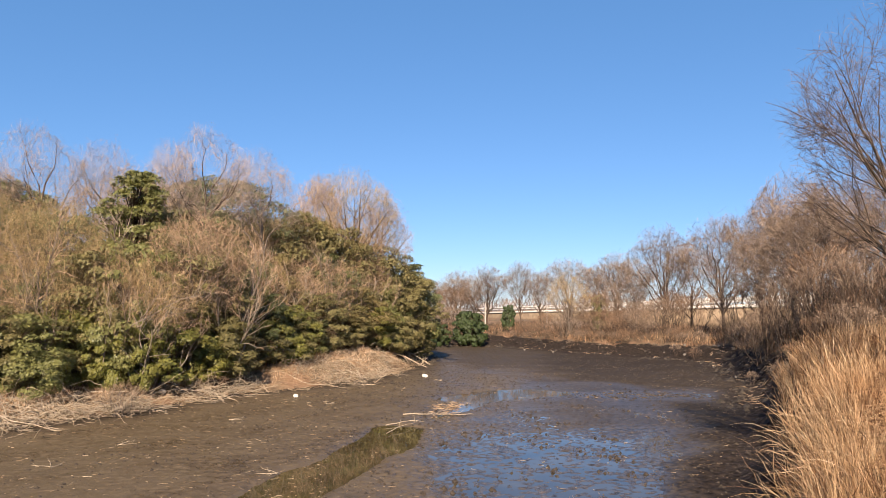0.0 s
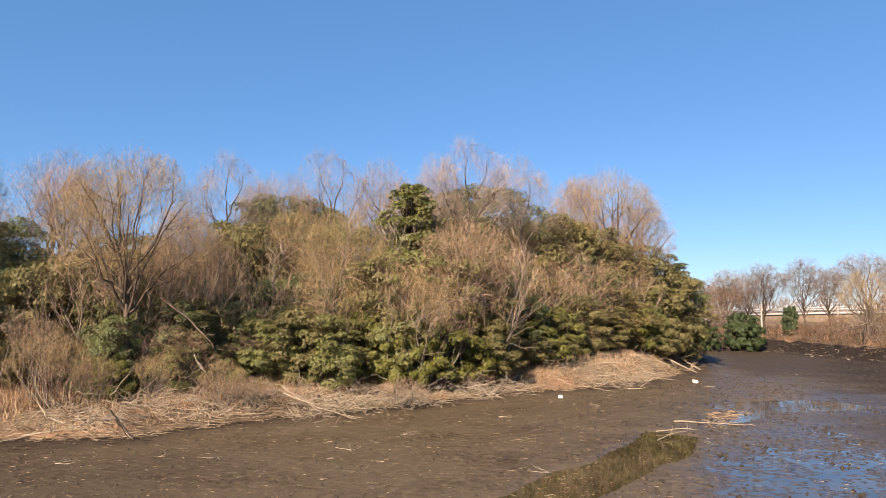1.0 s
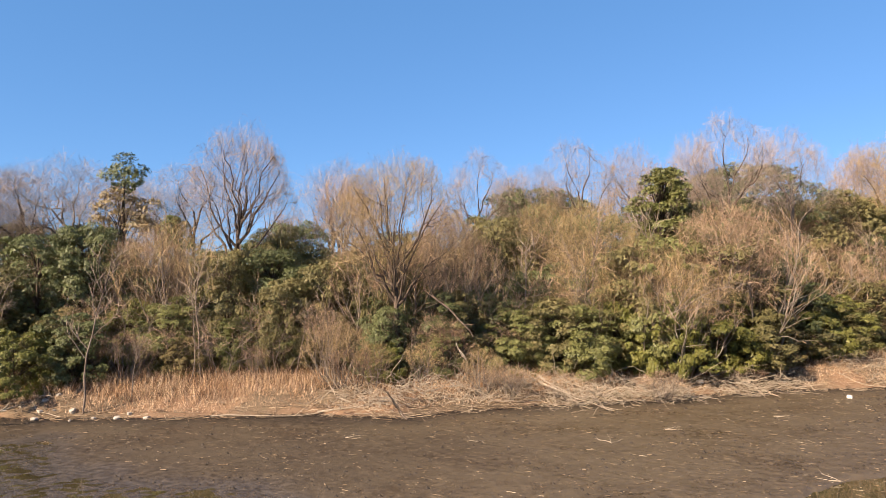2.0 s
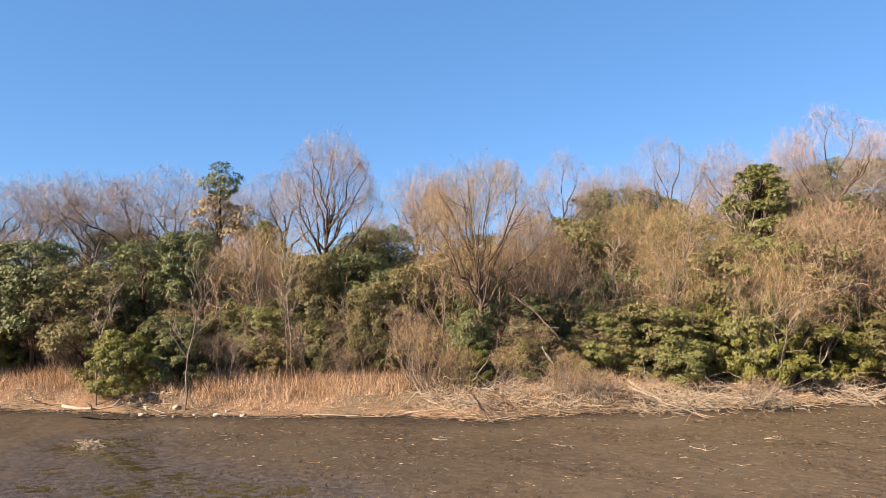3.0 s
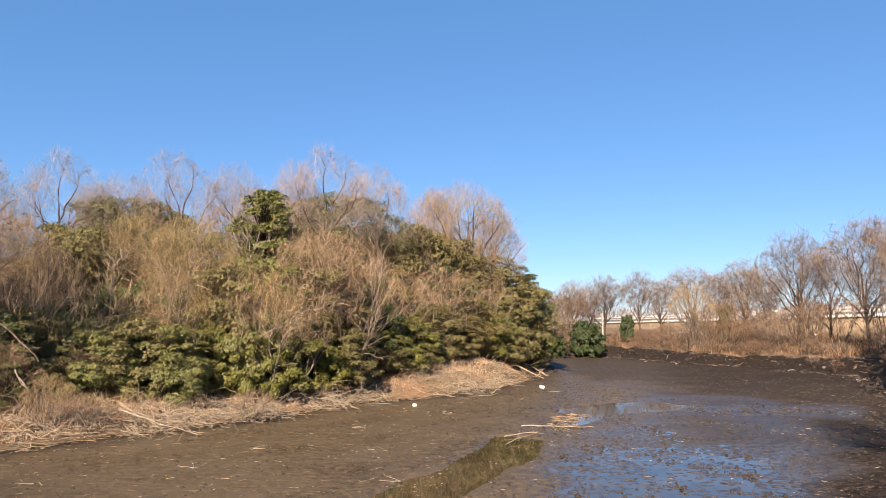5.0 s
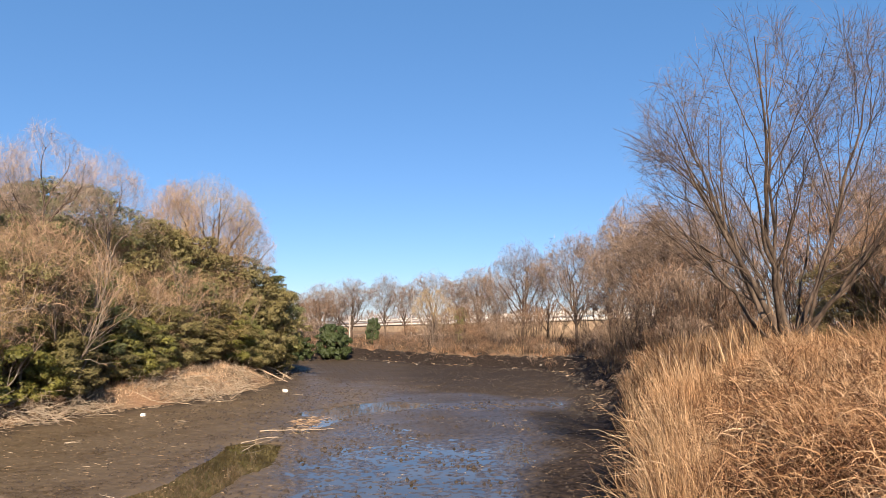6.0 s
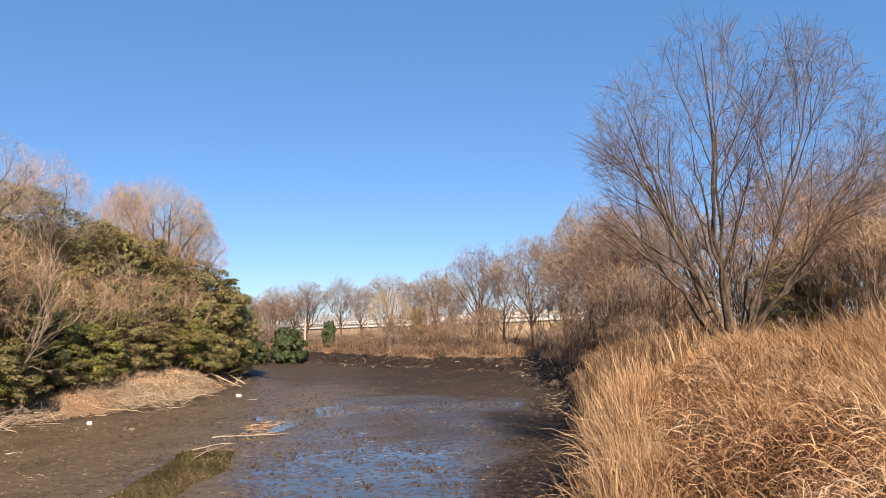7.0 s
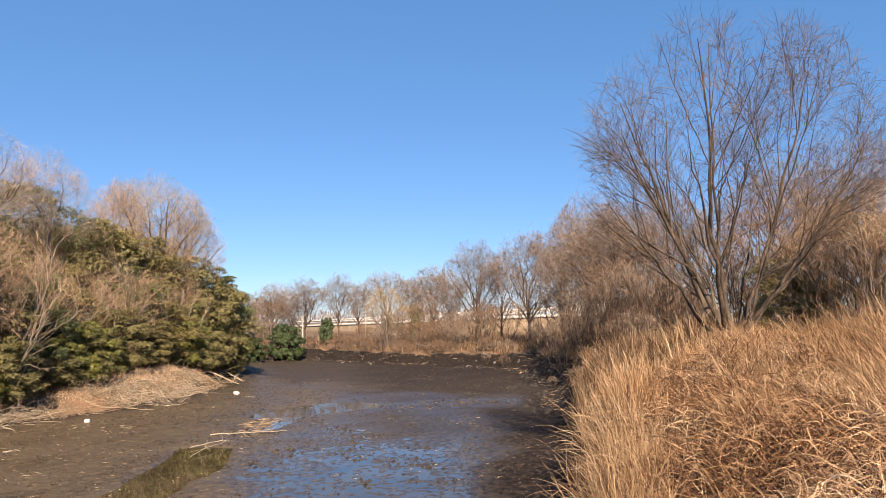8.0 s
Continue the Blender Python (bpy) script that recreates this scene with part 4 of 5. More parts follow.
plant(EVER_DARK[0], 18.9, 28.0, 5.37, 3.88, "dark green evergreen shrub beneath a pointed tree")
plant(WILLOW, 2.8, 43.0, 10.27, 6.66, "bare willow with a pale golden dome of twigs")
plant(WILLOW_B, 0.1, 44.0, 9.02, 4.30)
plant(WILLOW_B, 5.1, 42.0, 9.65, 3.77)
plant(EVER_CONE, -2.6, 46.0, 6.32, 3.37)
plant(EVER_DARK[1], -3.3, 47.0, 4.68, 2.30)
plant(EVER_OLIVE[0], -2.0, 43.0, 5.01, 3.86)
plant(EVER_OLIVE[1], -0.7, 41.0, 2.2, 2.4)
plant(EVER_OLIVE[0], -3.0, 45.0, 1.67, 2.05)

plant(EVER_BRIGHT, 22.3, 26.9, 3.05, 3.0)
plant(EVER_BRIGHT, 19.4, 26.6, 2.6, 2.4)
plant(EVER_BRIGHT, 15.5, 28.2, 2.85, 3.5)
plant(EVER_BRIGHT, 12.6, 29.6, 2.1, 2.1)
plant(EVER_BRIGHT, 8.8, 33.0, 2.0, 2.8)
plant(EVER_BRIGHT, 67.9, 25.1, 2.15, 2.5, "round bright green bush overhanging the mud bank")
plant(SHRUB_GOLD, 24.8, 26.6, 4.4, 3.2)
plant(EVER_DARK[0], 25.4, 25.5, 2.6, 2.7)
plant(EVER_OLIVE[0], 27.6, 25.6, 2.9, 2.6)
plant(SHRUB_PALE, 17.9, 27.0, 3.69, 4.18)
plant(SHRUB_PALE, 12.0, 30.0, 6.25, 5.62)
plant(SHRUB_GOLD, 17.3, 27.5, 4.95, 3.81)
plant(EVER_OLIVE[1], 22.0, 27.0, 4.56, 3.30)
plant(TREE_OLIVE, 15.4, 30.0, 5.92, 5.13)
plant(SHRUB_GOLD, 57.3, 27.2, 5.37, 4.40)
plant(EVER_OLIVE[0], 49.3, 25.1, 3.37, 2.24, "olive small tree with a thin pale trunk")
plant(SHRUB_PALE, 35.0, 26.1, 5.03, 4.03, "bare shrub of bleached branches hung with dead vines")
plant(DOME_GOLD, 28.0, 31.0, 6.82, 4.80)
plant(TREE_OLIVE, 32.6, 30.1, 5.76, 3.67)
plant(SHRUB_GOLD, 45.2, 23.3, 2.19, 2.46)
plant(SHRUB_BROWN[1], 46.2, 23.7, 2.74, 1.73)
plant(SHRUB_GOLD, 42.3, 22.4, 1.41, 1.54)
plant(SHRUB_GOLD, 33.5, 22.5, 1.63, 1.55)
plant(SHRUB_GOLD, 38.3, 22.6, 1.48, 1.47)
plant(SHRUB_RUST, 43.9, 22.1, 1.43, 1.97)
plant(SHRUB_BROWN[0], 31.4, 22.6, 1.13, 2.02)
plant(SHRUB_BROWN[1], 19.4, 24.0, 1.08, 1.96)
plant(SHRUB_RUST, 36.5, 23.6, 1.87, 1.92)
plant(EVER_DARK[1], 41.3, 23.6, 2.44, 1.72)
plant(EVER_DARK[0], 37.2, 23.8, 1.6, 1.7)
plant(EVER_DARK[0], 30.4, 25.1, 2.49, 2.24)
plant(EVER_OLIVE[1], 9.8, 33.2, 2.6, 3.6)
plant(EVER_OLIVE[0], 6.0, 35.2, 1.9, 2.0)
plant(SHRUB_BROWN[0], 5.1, 38.0, 4.94, 4.96)
plant(SHRUB_PALE, 7.8, 36.0, 4.51, 5.28)
plant(SHRUB_PALE, 1.4, 41.0, 4.83, 4.34)
plant(EVER_OLIVE[1], 2.4, 38.2, 1.6, 2.35)

for i, (az, dist, h, w) in enumerate(((12.4, 29.6, 2.6, 3.0), (10.9, 31.2, 2.2, 2.8), (8.2, 33.3, 2.8, 3.4), (6.9, 34.4, 2.2, 2.8), (5.2, 36.0, 3.0, 3.2), (3.6, 37.6, 2.4, 3.0), (2.0, 39.2, 3.2, 3.2), (0.6, 40.7, 2.5, 3.0), (-0.4, 42.3, 3.9, 3.0), (-1.5, 43.8, 3.4, 2.8))):
    plant((EVER_OLIVE[0], EVER_BROWN, EVER_BRIGHT, EVER_DARK[0], EVER_OLIVE[1])[i % 5], az, dist, h, w)
    if az > 0:
        plant(SHRUB_RUST, az + 0.7, dist - 1.5, 0.75 + 0.35 * (i % 3), 1.7 + 0.3 * (i % 2))
plant(TREE_OLIVE, 1.4, 43.0, 6.23, 4.91)
plant(TREE_OLIVE, -0.9, 44.0, 5.80, 4.30)
plant(TREE_OLIVE, 3.7, 42.0, 6.62, 4.79)
plant(TREE_OLIVE, 6.2, 40.0, 7.20, 4.89)
plant(TREE_DARK, -2.3, 45.5, 5.06, 3.34)
plant(DOME_BROWN, 2.8, 43.0, 7.44, 5.96)
plant(DOME_GOLD, 8.7, 39.0, 7.19, 5.40)
plant(TREE_DARK, 5.1, 40.0, 4.96, 4.24)
plant(TREE_OLIVE, 46.0, 29.1, 4.27, 3.31)
plant(TREE_DARK, 47.9, 27.1, 3.60, 2.64)
plant(TREE_DARK, 43.8, 28.1, 3.98, 2.97)
plant(DOME_BROWN, 49.9, 29.2, 4.02, 2.84)
plant(TREE_OLIVE, 51.5, 28.2, 3.52, 2.51)
plant(TREE_DARK, 54.5, 30.2, 4.29, 3.18)
plant(DOME_BROWN, 46.9, 33.1, 4.23, 4.03)
plant(TREE_DARK, 66.5, 29.2, 4.76, 3.55)
plant(TREE_OLIVE, 70.4, 28.2, 4.03, 3.19)
plant(SHRUB_BROWN[0], 42.7, 25.6, 4.79, 3.9)
plant(SHRUB_BROWN[1], 38.7, 25.1, 4.85, 3.9)
plant(DOME_BROWN, 35.9, 27.1, 5.79, 3.08)
plant(EVER_OLIVE[0], 45.7, 25.6, 3.96, 2.29)
plant(EVER_OLIVE[1], 40.6, 26.1, 4.19, 2.54)
plant(DOME_BROWN, 59.6, 28.2, 5.11, 3.19)
plant(EVER_OLIVE[0], 53.7, 26.7, 4.20, 2.59)
plant(TREE_DARK, 63.6, 28.7, 5.09, 2.79)
plant(TREE_DARK, 50.6, 30.2, 4.75, 3.18)
plant(TREE_DARK, 50.4, 27.2, 4.14, 2.64)
plant(FAN_B, -35.3, 36.1, 7.46, 4.99, "bare grey-brown tree crowded on the far bank")
plant(FAN_B, -37.9, 34.1, 7.44, 4.99, "bare grey-brown tree crowded on the far bank")
plant(FAN_B, -33.1, 42.1, 7.56, 5.13, "bare grey-brown tree crowded on the far bank")
plant(FAN_B, -30.4, 50.1, 7.85, 5.30, "bare grey-brown tree crowded on the far bank")
plant(DOME_BROWN, 48.9, 33.1, 6.47, 3.77)
plant(TREE_DARK, 48.5, 31.1, 5.52, 3.28)
plant(TREE_OLIVE, 49.8, 29.1, 5.13, 2.60)
plant(SHRUB_FAR[1], -31.8, 33.1, 3.39, 3.50)
plant(SHRUB_FAR[1], -34.3, 30.1, 3.57, 3.18)
plant(SHRUB_FAR[1], -29.8, 38.1, 2.89, 3.41)
plant(SHRUB_FAR[1], -36.3, 28.1, 3.73, 2.97)
plant(EVER_DARK[1], 64.4, 25.2, 2.38, 2.04)
plant(EVER_OLIVE[1], 65.6, 25.7, 2.10, 1.87)
plant(TREE_OLIVE, 35.1, 30.1, 4.38, 3.67)
plant(TREE_DARK, 36.3, 28.6, 3.71, 3.25)
plant(FAN, -6.4, 76.0, 6.25, 5.20)
plant(FAN, -8.9, 72.0, 6.52, 5.63)
plant(FAN_B, -7.8, 78.0, 6.12, 4.58)
plant(FAN, -11.6, 75.0, 7.07, 4.40)
plant(FAN_B, -15.5, 74.0, 7.50, 7.24)
plant(FAN, -19.3, 72.0, 7.81, 7.04)
plant(FAN_B, -20.7, 76.0, 7.67, 5.20)
plant(FAN, -22.8, 66.0, 9.65, 6.78)
plant(FAN, -27.2, 62.0, 9.89, 7.58)
plant(FAN_B, -24.9, 70.0, 8.63, 6.16)
plant(FAN_B, -29.9, 62.1, 10.83, 6.67)
plant(FAN_B, -32.2, 50.1, 10.94, 6.36)
plant(FAN_B, -4.8, 120.0, 6.44, 7.04)
plant(FAN_B, -5.7, 110.0, 5.67, 6.46)
plant(FAN_B, -33.8, 42.1, 8.66, 6.16)
plant(FAN, -17.8, 85.0, 6.94, 4.99)
plant(FAN, -13.2, 88.0, 6.76, 5.16)
plant(SHRUB_GOLD, -15.4, 62.0, 5.29, 4.30, "golden bare shrub among trees on the far bank")
plant(EVER_DENSE, -7.5, 62.5, 3.1, 2.6)
plant(EVER_DENSE, -10.6, 67.5, 2.4, 1.25)
plant(EVER_DENSE, -4.6, 61.0, 2.07, 2.24)
plant(EVER_DARK[0], -17.9, 70.0, 3.67, 1.71)
plant(SHRUB_RUST, -12.3, 64.0, 1.44, 4.17)
plant(SHRUB_FAR[1], -15.1, 60.0, 1.95, 4.40)
plant(SHRUB_FAR[0], -17.9, 60.0, 2.42, 4.40)
plant(SHRUB_RUST, -20.7, 60.0, 2.64, 4.89)
plant(SHRUB_FAR[1], -23.0, 60.0, 3.11, 4.89)
plant(SHRUB_FAR[0], -25.3, 58.0, 3.77, 5.20)
plant(SHRUB_FAR[1], -28.1, 55.0, 4.55, 5.38)
plant(SHRUB_FAR[0], -30.4, 48.1, 4.4, 5.09)
plant(SHRUB_FAR[1], -32.7, 40.1, 4.4, 4.89)
plant(SHRUB_FAR[0], -34.9, 34.1, 4.5, 4.71)
plant(SHRUB_RUST, -37.9, 30.1, 4.2, 4.65)
plant(SHRUB_FAR[1], -41.3, 28.1, 5.05, 4.56)
plant(SHRUB_RUST, -44.1, 27.1, 5.29, 4.40)
plant(SHRUB_RUST, -46.7, 26.1, 5.49, 4.66)
plant(SHRUB_RUST, -30.4, 40.1, 2.64, 3.59)
plant(SHRUB_RUST, -34.5, 30.1, 3.25, 3.18)
plant(SHRUB_RUST, -5.6, 66.0, 0.97, 3.23)
plant(SHRUB_FAR[0], -9.6, 66.0, 0.92, 3.77)
plant(FAN_B, -47.4, 34.1, 8.30, 7.20, "bare tree behind the thicket, reddish grey twigs")
plant(FAN_B, -51.6, 32.1, 8.61, 6.26, "bare tree behind the thicket, reddish grey twigs")
plant(SHRUB_RUST, -49.0, 21.1, 3.3, 2.91, "tangled brown thicket shrub behind the reeds")
plant(SHRUB_RUST, -51.8, 19.1, 3.2, 2.94, "tangled brown thicket shrub behind the reeds")
plant(SHRUB_BROWN[0], -50.4, 19.6, 3.5, 3.50)
plant(SHRUB_BROWN[1], -53.8, 18.1, 3.5, 3.81)
plant(SHRUB_RUST, -49.7, 19.1, 3.0, 3.1, "tangled brown thicket shrub behind the reeds")
plant(EVER_BROWN, -52.0, 21.5, 3.6, 4.2, "dark brown-olive thicket bush behind the reeds")
plant(SHRUB_RUST, -52.8, 17.6, 2.6, 3.0, "tangled brown thicket shrub behind the reeds")
plant(EVER_BROWN, -46.8, 21.1, 2.5, 2.23, "brown-olive thicket bush behind the reeds")

# the closed thicket behind the western shore, kept under its own skyline
SKY_AZ = [-3.8, -2.9, -1.3, 1.5, 5.2, 6.5, 7.8, 11.4, 14.9, 20.1, 24.4, 28.9, 33.4, 35.8, 40.0, 42.7, 46.4, 52.7, 55.3, 59.1, 63.5, 68.7, 71.4]
SKY_EL = [-1.2, 2.5, 4.2, 4.8, 5.2, 7.6, 7.2, 8.4, 8.4, 8.8, 7.9, 7.3, 6.5, 6.5, 4.7, 3.1, 3.3, 3.0, 4.6, 4.9, 5.2, 5.2, 2.9]
rng = np.random.default_rng(5)
west = SHORE[1:16]
for row, (back, step, share) in enumerate(((3.5, 1.5, 0.34), (4.4, 1.5, 0.52), (5.8, 1.9, 0.72), (8.0, 2.0, 0.92), (11.2, 2.0, 1.08))):
    for (ax, ay), (bx, by) in zip(west, west[1:]):
        ln = math.hypot(bx - ax, by - ay)
        for i in range(max(1, round(ln / step))):
            s = (i + rng.random()) / max(1, round(ln / step))
            off = back + rng.normal(0, 0.7)
            x = ax + (bx - ax) * s - (by - ay) / ln * off
            y = ay + (by - ay) * s + (bx - ax) / ln * off
            dist, az = math.hypot(x, y), math.degrees(math.atan2(-x, y))
            if az > 93 or outside(np.array([x]), np.array([y]))[0] < back - 1.0:
                continue
            top = EYE + dist * math.tan(radians(np.interp(az, SKY_AZ, SKY_EL)))
            h = max(1.2, (top - floor_at(x, y)) * share * (0.80 + 0.26 * rng.random()))
            w = h * (0.70 + 0.2 * rng.random()) if row > 2 else min(h * 0.95, 2.6 + 1.2 * rng.random())
            pick = rng.random()
            n = int(pick * 40) % 2
            if row < 3:
                kind = EVER_DARK[n] if pick < 0.44 else EVER_OLIVE[n] if pick < 0.55 else EVER_BROWN if pick < 0.63 else EVER_BRIGHT if pick < 0.70 else SHRUB_PALE if pick < 0.80 else SHRUB_BROWN[n]
                w = w * 1.25 if pick >= 0.70 else w
            else:
                kind = TREE_DARK if pick < 0.38 else TREE_OLIVE if pick < 0.62 else DOME_BROWN if pick < 0.82 else DOME_GOLD
            plant(kind, az, dist, h, w)


# leafless shrubs standing out in front of the evergreens
for (ax, ay), (bx, by) in zip(west, west[1:]):
    ln = math.hypot(bx - ax, by - ay)
    for i in range(max(1, round(ln / 1.3))):
        s = (i + rng.random()) / max(1, round(ln / 1.3))
        off = 2.9 + 2.4 * rng.random()
        x = ax + (bx - ax) * s - (by - ay) / ln * off
        y = ay + (by - ay) * s + (bx - ax) / ln * off
        az, dist = math.degrees(math.atan2(-x, y)), math.hypot(x, y)
        pick = rng.random()
        if az > 80 or outside(np.array([x]), np.array([y]))[0] < 2.2 or pick < (0.74 if az < 15 else 0.40 if az < 42 else 0.08):
            continue
        top = EYE + dist * math.tan(radians(np.interp(az, SKY_AZ, SKY_EL)))
        h = (top - floor_at(x, y)) * (0.45 + 0.4 * rng.random())
        plant(TANGLE[int(pick * 60) % 3], az, dist, h, h * (0.9 + 0.4 * rng.random()))


# brown undergrowth along the far and eastern bank
east = SHORE[15:25]
for row, (back, step, tall) in enumerate(((1.5, 0.9, 1.0), (3.2, 1.3, 1.6), (5.2, 2.2, 2.4), (8.0, 2.2, 3.4), (12.0, 2.8, 4.2))):
    for (ax, ay), (bx, by) in zip(east, east[1:]):
        ln = math.hypot(bx - ax, by - ay)
        for i in range(max(1, round(ln / step))):
            s = (i + rng.random()) / max(1, round(ln / step))
            off = back + rng.normal(0, 0.9)
            x = ax + (bx - ax) * s - (by - ay) / ln * off
            y = ay + (by - ay) * s + (bx - ax) / ln * off
            pick = rng.random()
            if outside(np.array([x]), np.array([y]))[0] < min(back - 1.2, 0.9 * back) - 0.4 * (row == 0) or pick < 0.22:
                continue
            h = tall * (0.6 + 0.7 * rng.random())
            plant(SHRUB_RUST if pick < 0.45 else SHRUB_FAR[int(pick * 40) % 2], math.degrees(math.atan2(-x, y)), math.hypot(x, y), h, h * (1.0 + 0.4 * rng.random()))


# ---- grasses and reeds ----
def blades(name, seed, x, y, height, width, bend, mat, label, category, upright=0.25, k=5, lean=(0.0, 0.0), lift=0.0):
    """Dry blades and stalks standing at the points."""
    rng = np.random.default_rng(seed)
    z = land(x, y)[0]
    base = np.stack([x, y, z - 0.02 + lift * rng.random(len(x)) ** 0.6], -1)
    way = np.stack([rng.normal(lean[0], upright, len(x)), rng.normal(lean[1], upright, len(x)), np.ones(len(x))], -1)
    lines = limbs(rng, base, way, height, k, -bend, 0.17)
    lines[..., 2] = np.maximum(lines[..., 2], z[:, None] + 0.01)
    v, f = ribbons(rng, lines, width)
    ob = new(name, mesh_of(name, v, [f], mat))
    return tagged(ob, label, category, kind="stuff")


def scatter(seed, n, x0, x1, y0, y1, keep):
    rng = np.random.default_rng(seed)
    x, y = rng.uniform(x0, x1, n), rng.uniform(y0, y1, n)
    m = keep(x, y)
    return x[m], y[m], rng


def polar(seed, n, a0, a1, d0, d1, keep):
    rng = np.random.default_rng(seed)
    a, d = np.radians(rng.uniform(a0, a1, n)), np.sqrt(rng.uniform(d0 * d0, d1 * d1, n))
    x, y = -d * np.sin(a), d * np.cos(a)
    m = keep(x, y)
    return x[m], y[m], rng


# the reed bed by the viewer: tall stalks along the water and behind, a matted fringe in front
x, y, rng = polar(61, 26000, -47, -33.2, 7.8, 16.5, lambda x, y: (outside(x, y) > 0.45) & (lattice(x, y, 0.45, 20) > 0.34) & ((np.hypot(x, y) > 9.0) | (x < 0.80 * y)))
blades("dry_reeds", 62, x, y, (0.60 + 0.75 * rng.random(len(x)) ** 0.7) * (1 - 0.62 * ease(x / y, 0.66, 0.84)) * (1 - 0.35 * ease(np.hypot(x, y), 12, 14)), 0.0045 + 0.0055 * rng.random(len(x)), 0.02, STRAW_GOLD, "tall golden dry reeds standing on the bank", "reeds", 0.20, 5, (-0.05, 0.0))
x, y, rng = polar(69, 17000, -68, -42.5, 8.4, 14.5, lambda x, y: lattice(x, y, 0.5, 23) > 0.22)
blades("leaning_reeds", 70, x, y, (0.40 + 0.65 * rng.random(len(x))) * (0.75 + 0.65 * ease(x / y, 1.05, 1.5)), 0.005 + 0.006 * rng.random(len(x)), 0.10, STRAW_GOLD, "dry reeds pressed aslant by the wind", "reeds", 0.42, 7, (-0.50, 0.25))


x, y, rng = polar(53, 9000, -42, -30.8, 14.5, 27.0, lambda x, y: (outside(x, y) > 0.9) & (lattice(x, y, 0.8, 34) > 0.25))
blades("dry_reeds", 54, x, y, 0.45 + 0.6 * rng.random(len(x)), 0.010 + 0.009 * rng.random(len(x)), 0.05, STRAW_GOLD, "lower golden reeds further along the bank", "reeds", 0.3, 5)


def tussocks(seed, n, a0, a1, d0, d1, per, keep):
    """Blade foot points gathered in tussocks."""
    rng = np.random.default_rng(seed)
    cx, cy, _ = polar(seed + 500, n, a0, a1, d0, d1, keep)
    who = rng.integers(0, len(cx), len(cx) * per)
    return cx[who] + rng.normal(0, 0.09, len(who)), cy[who] + rng.normal(0, 0.09, len(who)), who, rng


x, y, who, rng = tussocks(63, 2500, -68, -32.4, 4.0, 13.0, 24, lambda x, y: (outside(x, y) > 0.4) & (lattice(x, y, 0.8, 26) > 0.36))
tall = (0.30 + 0.45 * lattice(who * 7.3, who * 0.0, 1.0, 41)) * (0.6 + 0.7 * rng.random(len(x)))
blades("matted_grass", 64, x, y, tall, 0.006 + 0.009 * rng.random(len(x)) ** 2, 0.28, STRAW_RUST, "matted dry grass, rust and straw coloured", "grass", 0.75, 6)
x, y, rng = polar(55, 19000, -68, -32, 4.0, 12.5, lambda x, y: (outside(x, y) > 0.4) & (lattice(x, y, 0.45, 27) > 0.45))
blades("matted_grass", 56, x, y, 0.25 + 0.4 * rng.random(len(x)), 0.005 + 0.008 * rng.random(len(x)) ** 2, 0.30, STRAW_RUST, "tangle of fallen rusty grass leaves", "grass", 1.2, 6, (0.0, 0.0), 0.35)
x, y, rng = polar(57, 3600, -66, -31, 5.2, 9.5, lambda x, y: (outside(x, y) > 0.6) & (lattice(x, y, 0.6, 28) > 0.45))
blades("curled_leaves", 58, x, y, 0.25 + 0.30 * rng.random(len(x)), 0.005 + 0.007 * rng.random(len(x)), 0.34, STRAW_PALE, "pale curled dry reed leaves on the mat", "reeds", 0.9, 8, (0.0, 0.0), 0.55)
x, y, rng = polar(59, 420, -66, -33, 4.5, 9.0, lambda x, y: outside(x, y) > 0.8)
blades("broken_stalks", 60, x, y, 0.5 + 0.5 * rng.random(len(x)), 0.006 + 0.004 * rng.random(len(x)), 0.03, STRAW_PALE, "broken pale reed stalks sticking out of the mat", "reeds", 0.55, 5)
x, y, rng = polar(77, 520, -37, -30.6, 5.0, 15.0, lambda x, y: (outside(x, y) > 0.25) & (outside(x, y) < 1.5))
blades("arching_stalks", 78, x, y, 0.6 + 0.7 * rng.random(len(x)), 0.005 + 0.006 * rng.random(len(x)), 0.15, STRAW_PALE, "pale dry stalks arching out over the mud", "reeds", 0.4, 8, (-0.75, -0.2), 0.4)


# western bank
def along_west(seed, n, lo, hi, patch=0.0):
    """About n points strewn over the western shore, lo to hi metres behind the water's edge."""
    rng = np.random.default_rng(seed)
    x, y = rng.uniform(-36, 5, n * 24), rng.uniform(3, 62, n * 24)
    s = outside(x, y)
    m = (s > lo) & (s < hi) & (x + 0.1 * y < 8) & (lattice(x, y, 1.6, seed) > patch)
    x, y = x[m], y[m]
    take = rng.permutation(len(x))[:n]
    return x[take], y[take], rng


x, y, rng = along_west(65, 62000, 0.45, 3.6, 0.15)
m = (y < 26) | (rng.random(len(x)) < 0.75)
x, y = x[m], y[m]
blades("bank_grass", 66, x, y, (0.14 + 0.46 * rng.random(len(x)) ** 1.4) * np.where(y > 25, 0.8, 1.0) * (0.4 + 0.6 * ease(outside(x, y), 0.4, 1.5)), 0.006 + 0.006 * rng.random(len(x)), 0.14, STRAW_PINK, "pale dry grass along the western bank", "grass", 0.35, 4)
x, y, rng = along_west(67, 14000, 1.2, 3.6, 0.50)
blades("bank_grass", 68, x, y, 0.30 + 0.5 * rng.random(len(x)), 0.006 + 0.007 * rng.random(len(x)), 0.14, STRAW_GOLD, "orange tussocks of dry grass on the western bank", "grass", 0.3, 4)
